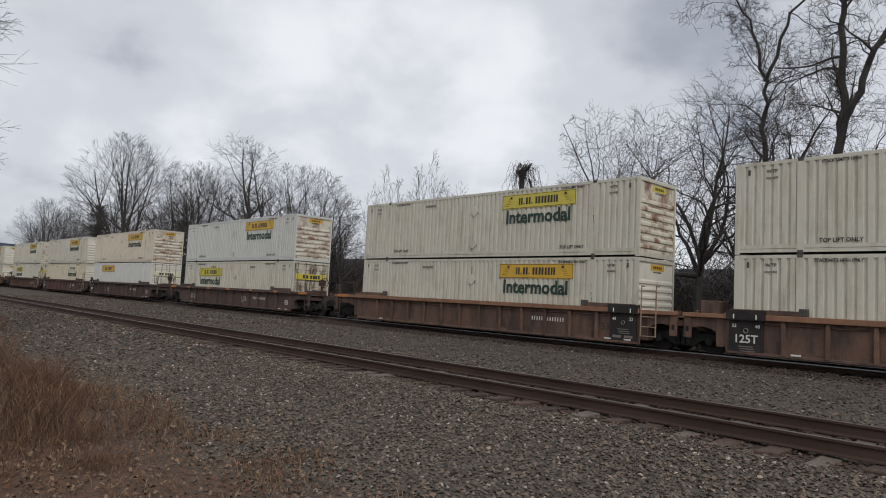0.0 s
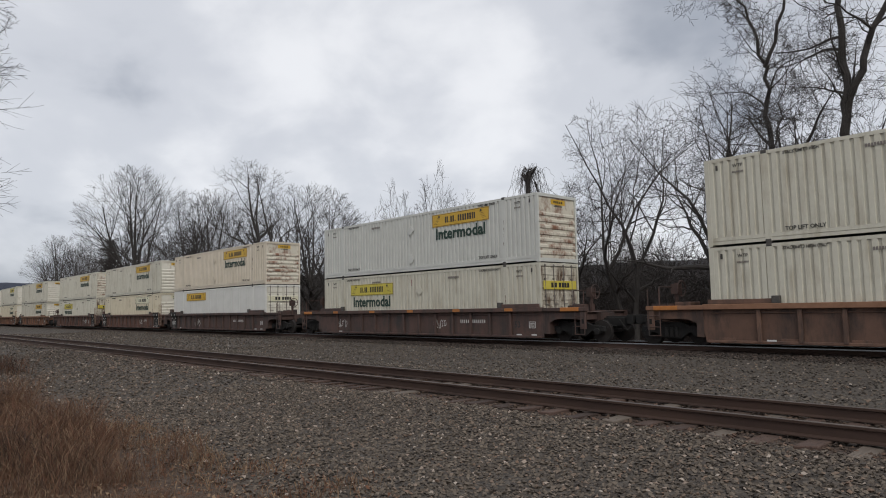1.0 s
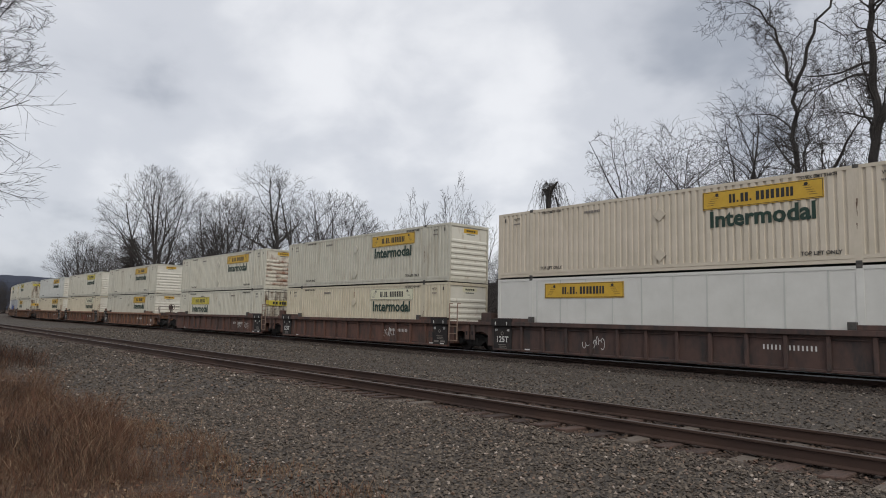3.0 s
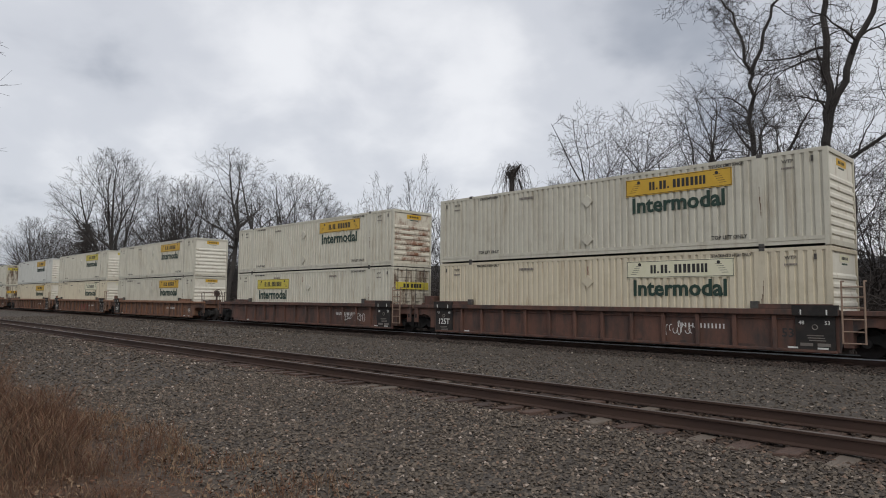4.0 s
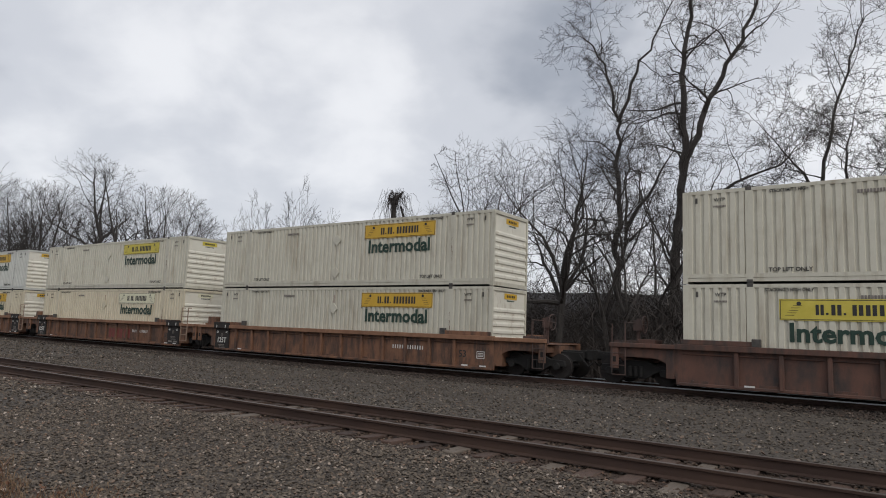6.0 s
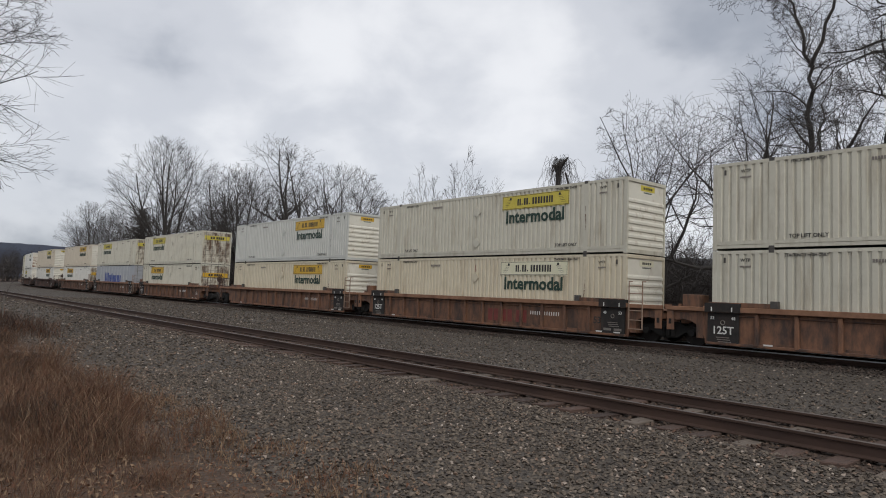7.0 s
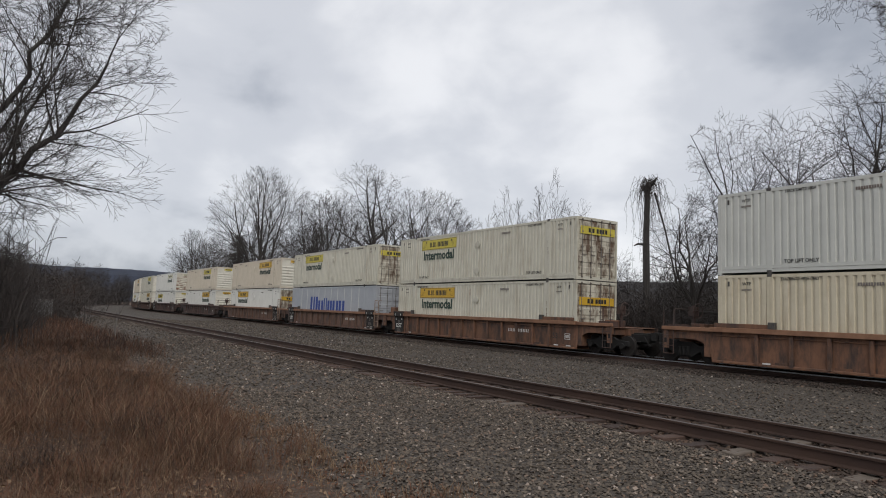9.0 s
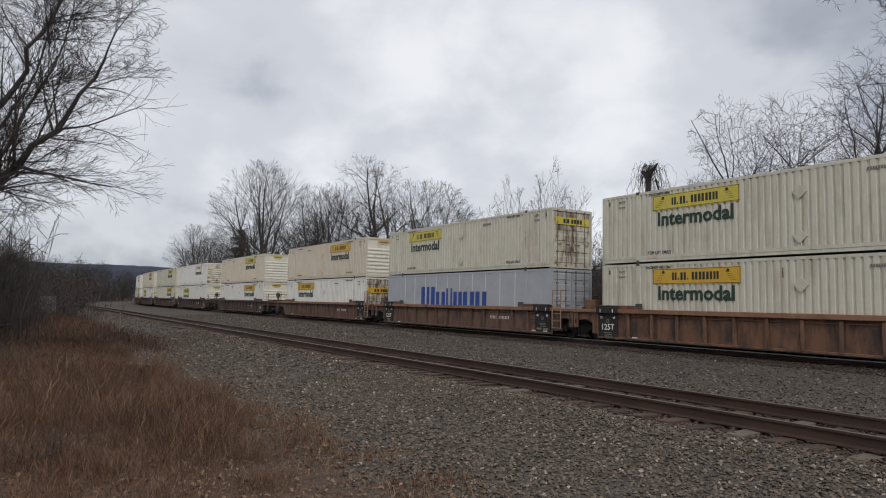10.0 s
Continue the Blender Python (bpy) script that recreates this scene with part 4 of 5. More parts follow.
            if i == 2:
                for k in (1.5, 4.95, 8.1, 11.4, 14.6) if sx > 0 else ():
                    part("painted_patch", once("smallpatch", lambda: chord(-0.24, 0.24, 1.215, 1.355, ORANGE, -1.556, -1.50)), car, pose(k - HL, 0, 0), "patch of fresh orange paint")
            part("side_steps", once("steps", lambda: side_steps(CAR_BROWN)), car, pose(sx * (HL + 2.0), 0, 0), "dark brown steel steps and hand rail")
            part("brake_gear", once(("gear", n), lambda: brake_gear(paint)), car, pose(sx * (HL + 1.35), 0.7, -0.28), "brown box and drum on the end deck")
    make_bogie(car, HL + 1.65)
    if left == "coupled":
        make_bogie(car, -HL - 1.55)
    # numbers and plates along the near side
    part("small_mark", once("reporting", lambda: word_bars(1.55, 0.15, (1, 1.6) * 4 + (1, 5) + (1, 1.6) * 6 + (1,), WHITE_INK)), car, pose(12.3 - HL, -1.386, 0.80), "white stencilled number bars")
    part("lettering", lettering("53", 0.36, BLACK_INK), car, pose(14.95 - HL, -1.394, 0.66), "black stencilled digits")
    part("data_plate", once("plate", plate_frame), car, pose(15.75 - HL, -1.394, 0.66), "small white-framed data plate")
    for x in (1.9, 15.1, 15.9):
        part("small_mark", once("foot", lambda: bars_mesh(1, 0.28, 0.05, WHITE_INK)), car, pose(x - HL, -1.474, 0.26 if x > 3 else 0.24))
    if tag is not None:
        for k, x in enumerate(tag):
            part("graffiti", once(("graffiti", i, k), lambda: graffiti(i * 7 + k)), car, pose(x - HL, -1.396, 0.66), "pale sprayed scribble")
    return car


def mirrored(me):
    """The same mesh, turned about so that it runs towards -x."""
    me.transform(Matrix.Diagonal((-1, 1, 1, 1)))
    me.flip_normals()
    return me


# ---- the train ----
SPEED, SLOWING = 18.213, -0.0639
MOVERS = []
# left end at the start; joints left and right; car paint; upper load, lower load; sprayed tags
J, K = "joint", "coupled"
TRAIN = [
    (-8.90, J, J, CAR_MID, (CREAM, YELLOW, "right", "ribs"), (CREAM, YELLOW, "right", "ribs"), None),
    (-28.43, K, J, CAR_MID, (CREAM, LEMON, "right", "rusty"), (CREAM, YELLOW, "right", "ribs"), None),
    (-51.72, K, K, CAR_BROWN, (GREY_PAINT, YELLOW, "right", "rusty"), (CREAM, LEMON, "left", "dirty_doors"), (2.0, 10.2)),
    (-75.12, J, K, CAR_BROWN, (TAN, YELLOW, "right", "rusty"), (WHITE, YELLOW, "left", "doors", "smooth", False), (5.2,)),
    (-94.53, J, J, CAR_MAROON, (CREAM, YELLOW, "right", "ribs"), (WARM, PALE_PANEL, "right", "ribs"), (11.6,)),
    (-114.07, K, J, CAR_MAROON, (CREAM, YELLOW, "right", "rusty"), (CREAM, LEMON, "left", "dirty_doors"), (12.4, 13.6)),
    (-137.11, J, K, CAR_RUST, (CREAM, YELLOW, "right", "ribs"), (CREAM, YELLOW, "right", "ribs"), None),
    (-156.61, J, J, CAR_RUST, (CREAM, LEMON, "right", "ribs"), (WARM, PALE_PANEL, "right", "ribs"), None),
    (-176.02, K, J, CAR_RUST, (GREY_PAINT, YELLOW, "right", "ribs"), (WARM, YELLOW, "right", "ribs"), None),
    (-199.30, J, K, CAR_RUST, (CREAM, LEMON, "left", "dirty_doors"), (CREAM, YELLOW, "left", "dirty_doors"), None),
    (-218.65, J, J, CAR_MID, (CREAM, LEMON, "left", "dirty_doors"), (BLUE_GREY, None, "left", "doors", "smooth", False), None),
    (-238.24, K, J, CAR_MID, (TAN, YELLOW, "right", "ribs"), (WHITE, YELLOW, "left", "dirty_doors"), None),
    (-261.44, K, K, CAR_BROWN, (TAN, LEMON, "right", "ribs"), (WHITE, YELLOW, "right", "ribs"), None),
    (-285.00, J, K, CAR_BROWN, (WHITE, PALE_PANEL, "right", "rusty"), (WHITE, LEMON, "left", "ribs"), None),
    (-304.50, J, J, CAR_BROWN, (CREAM, LEMON, "right", "ribs"), (CREAM, YELLOW, "right", "ribs"), None),
    (-324.00, K, J, CAR_BROWN, (TAN, YELLOW, "right", "ribs"), (WHITE, LEMON, "left", "doors"), None),
    (-347.30, J, K, CAR_BROWN, (WHITE, YELLOW, "right", "ribs"), (CREAM, YELLOW, "right", "ribs"), None),
    (-366.80, J, J, CAR_BROWN, (CREAM, YELLOW, "right", "ribs"), (CREAM, YELLOW, "right", "ribs"), None),
]


def rolled(t):
    return SPEED * t + SLOWING * t * t / 2


def on_train(s, t, z):
    x, y, a = on_line(s + rolled(t))
    return pose(x, y, z, 0, 0, math.degrees(a))


for i, (s, left, right, paint, up, low, tag) in enumerate(TRAIN):
    MOVERS.append((make_car(i, left, right, paint, 0, tag), s + HL, 0.0))
    MOVERS.append((make_container(*low, upper=False), s + HL, DECK))
    box_up = make_container(*up)
    MOVERS.append((box_up, s + HL, DECK + HEIGHT))
    if i == 7:
        for k in range(3):
            part("word_bar", once("redbar", lambda: word_bars(0.62, 0.52, (1, 0.3, 1), RED_INK)), MOVERS[-3][0], pose(9.3 + 0.85 * k - HL, -1.386, 0.62), "faded dark red word shape")
    if low[0] is BLUE_GREY:
        blue = MOVERS[-2][0]
        x = 4.3
        for bw, bh, cuts in ((1.55, 1.25, (2, 1, 1.4, 1, 2)), (1.0, 0.95, (2, 1.3, 2)), (0.62, 1.15, (1, 1.6, 1)), (0.85, 0.95, (2, 0.9, 2)), (1.05, 0.95, (2, 1.5, 2)), (1.0, 0.95, (2, 1.5, 2))):
            part("word_bar", once(("blue", bw, bh), lambda: word_bars(bw, bh, cuts, BLUE_INK)), blue, pose(x + bw / 2 - HL, -HW + 0.012, 0.85 + bh / 2), "blue painted word shape")
            x += bw + 0.13


def motions():
    for thing, s, z in MOVERS:
        walk(thing, [(t / 2, on_train(s, t / 2, z)) for t in range(21)])
    for wheel, dx in WHEELS:
        walk(wheel, [(k / 30, pose(dx, 0, 0.419, 0, math.degrees(rolled(k / 30) / 0.419) % 360, 0)) for k in range(301)])



# ---- trees ----
def tubes(lines, name, mat):
    """One mesh of tapered tubes; each line is (points, radii, sides)."""
    verts, faces = [], []
    for pts, radii, sides in lines:
        first = len(verts)
        n = len(pts)
        for i, p in enumerate(pts):
            d = (pts[min(i + 1, n - 1)] - pts[max(i - 1, 0)])
            if d.length < 1e-6:
                d = Vector((0, 0, 1))
            d.normalize()
            u = d.cross(Vector((0.31, 0.87, 0.38)))
            if u.length < 0.05:
                u = d.cross(Vector((1, 0, 0)))
            u.normalize()
            v = d.cross(u)
            for k in range(sides):
                a = 2 * math.pi * k / sides
                verts.append(p + (u * math.cos(a) + v * math.sin(a)) * radii[i])
        for i in range(n - 1):
            for k in range(sides):
                k2 = (k + 1) % sides
                faces.append((first + i * sides + k, first + i * sides + k2, first + (i + 1) * sides + k2, first + (i + 1) * sides + k))
    me = bpy.data.meshes.new(name)
    me.from_pydata([tuple(v) for v in verts], [], faces)
    me.materials.append(mat)
    return me


def bent(rnd, p, d, length, seg, wander, rise):
    """A wandering line from p along d."""
    pts, d = [p.copy()], d.normalized()
    n = max(2, round(length / seg))
    for _ in range(n):
        d = (d + Vector((rnd.gauss(0, wander), rnd.gauss(0, wander), rnd.gauss(0, wander) + rise))).normalized()
        p = p + d * (length / n)
        pts.append(p.copy())
    return pts


def reach_of(p, d, egg):
    """How far it is from p along d to the skin of an egg-shaped crown: (x, y, z, half width, half height)."""
    if egg is None:
        return 1e9
    k = Vector((1 / egg[3], 1 / egg[3], 1 / egg[4]))
    o = Vector(((p.x - egg[0]) * k.x, (p.y - egg[1]) * k.y, (p.z - egg[2]) * k.z))
    v = Vector((d.x * k.x, d.y * k.y, d.z * k.z))
    q, h, c = v.dot(v), o.dot(v), o.dot(o) - 1
    return max(0.0, (-h + math.sqrt(max(0.0, h * h - q * c))) / q)


def grow(rnd, p, d, length, r, level, style, wood, twigs, egg=None):
    """A tapering branch with side branches, down to twigs; style is (wander, lift, branches by level, splay, twig radius)."""
    wander, lift, counts, splay, least = style
    d = d.normalized()
    length = min(length, reach_of(p, d, egg) * rnd.uniform(0.82, 0.98) + (0.0 if level > 2 else 0.35))
    if length < 0.12:
        return
    line = bent(rnd, p, d, length, max(length / 7, 0.22), wander, lift)
    n = len(line)
    end = max(least * 0.65, r * (0.12 if level > 2 else 0.25 if level else 0.6))
    radii = [r + (end - r) * (k / (n - 1)) ** 0.8 for k in range(n)]
    thick = r > 0.045
    (wood if thick else twigs).append((line, radii, 7 if r > 0.10 else 5 if thick else 3))
    if level == 0:
        return
    turn = rnd.uniform(0, 6.28)
    count = counts[level]
    for k in range(count):
        f = 0.22 + 0.78 * (k + rnd.random()) / count
        x = f * (n - 1)
        i = min(int(x), n - 2)
        at = line[i].lerp(line[i + 1], x - i)
        along = (line[i + 1] - line[i]).normalized()
        u = along.cross(Vector((0.3, 0.5, 0.81))).normalized()
        v = along.cross(u)
        turn += 2.4 + rnd.uniform(-0.5, 0.5)
        q = radians(rnd.uniform(*splay))
        out = along * math.cos(q) + (u * math.cos(turn) + v * math.sin(turn)) * math.sin(q)
        here = radii[i]
        grow(rnd, at, out, length * rnd.uniform(0.38, 0.72) * (1.12 - 0.45 * f), max(least, here * rnd.uniform(0.45, 0.66)), level - 1, style, wood, twigs, egg)


def hero_tree(seed, stems, every, length, level, style, twig_mat=None, start=0.25, cap=0.09):
    """A tree whose main stems run through given points: each stem is (root radius, points); crooked branches along them."""
    rnd = random.Random(seed)
    wood, twigs = [], []
    for r0, pts in stems:
        fine = []
        pts = [Vector(p) for p in pts]
        for a, b in zip(pts, pts[1:]):
            n = max(2, round((b - a).length / 0.7))
            for k in range(n):
                fine.append(a.lerp(b, k / n) + Vector((rnd.gauss(0, 0.08), rnd.gauss(0, 0.08), rnd.gauss(0, 0.04))))
        fine.append(pts[-1])
        n = len(fine)
        rr = [max(0.022, r0 * (1 - 0.86 * (i / (n - 1)) ** 0.9)) for i in range(n)]
        wood.append((fine, rr, 8))
        total = sum((b - a).length for a, b in zip(fine, fine[1:]))
        for _ in range(round(total / every)):
            f = start + (1 - start) * rnd.random() ** 0.8
            x = f * (n - 1)
            i = min(int(x), n - 2)
            p = fine[i].lerp(fine[i + 1], x - i)
            if p.z < 2.0:
                continue
            along = (fine[i + 1] - fine[i]).normalized()
            side = Vector((rnd.gauss(0, 1), rnd.gauss(0, 1), rnd.gauss(0.2, 0.7)))
            side -= along * side.dot(along)
            q = radians(rnd.uniform(28, 75))
            d = along * math.cos(q) + side.normalized() * math.sin(q)
            big = rnd.random() ** 1.6
            grow(rnd, p, d, length * (0.35 + 0.95 * big), min(rr[i] * 0.55, cap) * (0.45 + 0.55 * big), level - (rnd.random() < 0.45), style, wood, twigs)
        grow(rnd, fine[-1], fine[-1] - fine[-2], length * 0.9, rr[-1], level, style, wood, twigs)
    return tubes(wood, "trunk", BARK), tubes(twigs, "crown", twig_mat or TWIG)


def place_tree(meshes, x, y, turn=0.0, scale=1.0, label="bare grey-brown deciduous tree behind the train", group="bare trees along the line"):
    t = tagged(new("tree"), label, "tree", group)
    t.matrix_basis = Matrix.Translation((x, y, ground_z(x, y))) @ Matrix.Rotation(turn, 4, "Z") @ Matrix.Scale(scale, 4)
    part("trunk", meshes[0], t)
    part("crown", meshes[1], t)
    return t


def fan_tree(seed, egg, bole, limbs, tilt, style, r=0.24, stems=1, lean=0.05):
    """A tree whose limbs fan out of a short bole to fill an egg-shaped crown; 16 m high."""
    rnd = random.Random(seed)
    wood, twigs = [], []
    for k in range(stems):
        foot = Vector((0.5 * k * math.cos(2.2 * k), 0.5 * k * math.sin(2.2 * k), -0.5))
        stem = bent(rnd, foot, Vector((rnd.gauss(0, lean), rnd.gauss(0, lean), 1)), bole + 0.5, 0.7, 0.05, 0.02)
        n = len(stem)
        thick = r / math.sqrt(stems)
        wood.append((stem, [thick * (1.25 - 0.4 * min(1, 3 * i / n)) for i in range(n)], 8))
        share = max(2, round(limbs / stems))
        turn = rnd.uniform(0, 6.28)
        for j in range(share):
            turn += 2.4 + rnd.uniform(-0.4, 0.4)
            lean_by = radians(tilt[0] + (tilt[1] - tilt[0]) * (j + rnd.random() * 0.6) / share)
            d = Vector((math.cos(turn) * math.sin(lean_by), math.sin(turn) * math.sin(lean_by), math.cos(lean_by)))
            at = stem[-1] if j < 3 else stem[-1 - rnd.randrange(min(n - 2, 1 + n // 3))]
            grow(rnd, at, d, 30.0, thick * rnd.uniform(0.48, 0.74), len(style[2]) - 1, style, wood, twigs, egg)
    k = 16.0 / max(p.z for line, _, _ in twigs for p in line)
    meshes = tubes(wood, "trunk", BARK), tubes(twigs, "crown", TWIG)
    for me in meshes:
        me.transform(Matrix.Scale(k, 4))
    return meshes


SOFT = (0.06, 0.026, (0, 5, 7, 9), (24, 54), 0.0108)
CROOKED = (0.13, 0.004, (0, 4, 6, 8), (28, 62), 0.0105)
TWIGGY = (0.15, 0.004, (0, 5, 7, 9), (28, 64), 0.0088)
PLAIN = (0.08, 0.01, (0, 5, 5, 7), (25, 55), 0.012)
dome_a = fan_tree(11, (0, 0, 9.4, 6.0, 6.6), 4.4, 11, (4, 72), SOFT, 0.31)
dome_b = fan_tree(12, (0.4, 0, 9.6, 5.0, 6.4), 3.6, 9, (4, 64), SOFT, 0.27)
dome_c = fan_tree(13, (0, 0, 9.4, 4.6, 6.6), 1.8, 9, (6, 45), SOFT, 0.24, stems=3, lean=0.14)
spread_a = fan_tree(31, (-0.9, 0, 13.0, 3.6, 3.0), 9.0, 8, (18, 76), CROOKED, 0.25, lean=0.16)
spread_b = fan_tree(32, (0.4, 0, 11.6, 3.4, 4.4), 6.4, 8, (10, 66), CROOKED, 0.25, lean=0.12)
fine_a = fan_tree(17, (0, 0, 10.2, 4.8, 6.0), 5.6, 10, (8, 70), TWIGGY, 0.25)
fine_b = fan_tree(18, (0.5, 0, 10.6, 4.4, 5.6), 5.0, 10, (6, 62), TWIGGY, 0.26, stems=2, lean=0.12)
feather = fan_tree(21, (0, 0, 10.0, 2.5, 6.2), 5.5, 6, (2, 28), (0.05, 0.01, (0, 4, 4, 6), (16, 40), 0.010), 0.12)
wood_a = fan_tree(15, (0, 0, 9.4, 4.0, 6.8), 3.6, 8, (4, 50), PLAIN, 0.20)
wood_b = fan_tree(16, (0, 0, 9.4, 4.2, 6.8), 2.2, 9, (4, 42), PLAIN, 0.20, stems=2, lean=0.12)

# crown tops in metres over the rails
for meshes, x, y, top, turn in (
        (dome_a, -95.5, 30.5, 22.0, 0.4), (dome_b, -104, 32.5, 15.5, 1.9), (dome_b, -78.5, 31, 16.2, 2.6), (dome_a, -71.5, 31, 15.2, 1.2), (dome_c, -66.0, 30.5, 13.6, 3.4),
        (spread_a, -61.6, 30, 17.0, 0.3), (spread_b, -56.2, 30, 14.9, 1.1), (dome_a, -51.0, 30.7, 12.8, 5.0), (dome_b, -46.8, 31, 10.8, 4.2), (spread_b, -43.0, 30, 9.0, 2.0), (dome_c, -84.5, 33, 13.5, 0.8),
        (feather, -38.6, 30, 11.2, 0.7), (feather, -35.8, 30.5, 8.6, 2.2), (feather, -32.8, 30, 11.4, 3.9), (feather, -31.2, 30.3, 9.2, 5.1),
        (fine_b, -19.1, 31, 12.9, 0.9), (fine_a, -15.2, 31, 12.7, 2.8), (fine_a, -22.9, 31.5, 9.2, 5.9), (fine_b, -12.4, 32, 10.4, 3.0), (fine_b, -9.2, 33, 11.0, 1.0),
        (dome_a, -149, 33, 17.5, 1.0), (dome_c, -160, 37, 16, 2.0), (dome_b, -170, 42, 16.5, 3.0), (dome_a, -184, 50, 16, 4.0), (dome_b, -128, 32, 14.8, 5.0), (dome_c, -116, 34, 13.5, 0.2)):
    place_tree(meshes, x, y, turn, (top - ground_z(x, y)) / 16.0)

# the woods further back
rnd = random.Random(5)
for k in range(70):
    x = -150 + k * 2.35 + rnd.uniform(-1.5, 1.5)
    y = rnd.uniform(39, 64)
    way, dist = math.degrees(math.atan2(-x, y)), math.hypot(x, y)
    most = 2.6 + dist * math.tan(radians(6.0 if way < 57 else 8.6))
    place_tree(rnd.choice((wood_a, wood_b)), x, y, rnd.uniform(0, 6.28), min(most, 13) * rnd.uniform(0.7, 0.95) / 16.0)

# the tall pair with a forked stem and long side limbs
TANGLED = (0.18, -0.006, (0, 4, 5, 6), (28, 68), 0.0085)
tall_a = hero_tree(41, [
    (0.26, [(0, 0, -0.4), (0.1, 0, 6), (0.15, 0, 11), (0.1, 0, 15.0), (-0.5, 0.3, 17.2), (-0.8, 0.2, 18.6), (-2.2, 0.3, 20.6)]),
    (0.11, [(0.1, 0, 14.8), (1.3, -0.3, 17.6), (2.4, -0.4, 19.2), (3.4, 0.2, 22.5)]),
    (0.08, [(0.15, 0, 10.6), (-1.0, 0.4, 12.4), (-1.9, 0.6, 13.2)])], 0.46, 2.9, 3, TANGLED, None, 0.30)
place_tree(tall_a, -13.9, 36, 0, 1.0, "tall bare forked tree behind the train")
tall_b = hero_tree(42, [
    (0.36, [(0, 0, -0.4), (0.3, 0, 5), (0.9, 0, 12), (0.85, 0, 17), (1.3, 0.2, 21), (0.6, 0.1, 25)]),
    (0.20, [(0.8, 0, 11.5), (2.4, -0.4, 15.2), (4.0, -0.5, 18.0), (4.9, -0.3, 20.5), (5.6, 0, 24)]),
    (0.15, [(0.5, 0, 7.4), (1.9, -0.3, 9.6), (3.6, -0.5, 10.6), (5.6, -0.6, 11.2), (6.3, -0.5, 12.0)]),
    (0.15, [(-2.4, 0.5, 8.6), (-1.2, 0.3, 10.5), (0.4, 0, 12.8)]),
    (0.13, [(-3.0, 0.6, 5), (-2.4, 0.5, 8.6), (-2.6, 0.6, 11.5), (-1.9, 0.5, 14.5)])], 0.42, 2.7, 3, TANGLED, VINE, 0.25)
place_tree(tall_b, -11.0, 36, 0, 1.0, "tall bare tree with long crooked limbs and vines")
lean_c = hero_tree(43, [
    (0.20, [(0, 0, -0.4), (0.8, 0, 4), (1.5, 0, 6.5), (2.2, 0, 12), (2.9, 0, 15), (3.9, 0, 18)]),
    (0.11, [(1.2, 0, 5.8), (-0.4, 0.3, 7.4), (-1.4, 0.4, 8.2)]),
    (0.11, [(1.6, 0, 7.0), (3.4, -0.3, 8.8), (4.8, -0.2, 11)]),
    (0.09, [(1.9, 0, 9.8), (0.4, 0.3, 12), (-0.6, 0.2, 13.4)])], 0.44, 2.4, 3, TANGLED)
place_tree(lean_c, -5.6, 36, 0, 1.0, "bare leaning tree with many crooked twigs")
lean_d = hero_tree(44, [
    (0.18, [(0, 0, -0.4), (0.7, 0, 4), (1.6, 0, 8.5), (3.0, 0, 12.5)]),
    (0.13, [(1.0, 0, 5.5), (2.8, -0.3, 7.6), (4.6, -0.3, 9.0)]),
    (0.12, [(1.5, 0, 8), (0.6, 0.3, 11), (0.9, 0.3, 13.5)])], 0.44, 2.4, 3, TANGLED)
place_tree(lean_d, -3.2, 36.5, 0, 1.0, "bare leaning tree with many crooked twigs")
place_tree(dome_a, 1.5, 38, 1.0, 14 / 16.0)
place_tree(spread_b, 4.5, 36, 2.0, 15 / 16.0)

# the tree that leans over the weeds on the camera's side
over = hero_tree(45, [
    (0.24, [(0, 0, -0.4), (0.1, 1.6, 2.4), (0.2, 3.4, 4.3), (0.4, 4.9, 6.0), (0.8, 5.9, 7.6), (1.2, 6.4, 8.6)]),
    (0.13, [(0.1, 1.6, 2.4), (0.2, 3.0, 5.4), (0.2, 4.2, 7.6), (0.5, 5.3, 10.6), (0.8, 6.0, 13)]),
    (0.12, [(0.1, 0.8, 1.4), (-0.5, 1.8, 6), (-0.8, 3.0, 9.5), (-0.6, 4.0, 13)]),
    (0.10, [(0.0, 2.4, 3.0), (0.4, 4.0, 5.4), (0.7, 4.9, 7.4), (1.2, 5.5, 9.6)]),
    (0.08, [(-0.2, 0.2, 1.0), (-0.8, 1.0, 4.5), (-0.6, 1.6, 8.0), (-0.2, 2.4, 11.0)]),
    (0.09, [(0.1, 2.0, 2.8), (-0.6, 3.4, 5.6), (-0.9, 4.6, 8.0), (-0.7, 5.2, 10.5)]),
    (0.06, [(0.2, 3.0, 3.9), (0.4, 3.9, 4.7), (0.6, 4.7, 5.3)])], 0.22, 2.3, 3, (0.07, 0.004, (0, 4, 5, 5), (14, 40), 0.0055), None, 0.18, 0.055)
place_tree(over, -22.5, -4.6, 0, 1.0, "dark bare tree leaning out over dry weeds")

# snapped trunk hung with vines
rnd = random.Random(77)
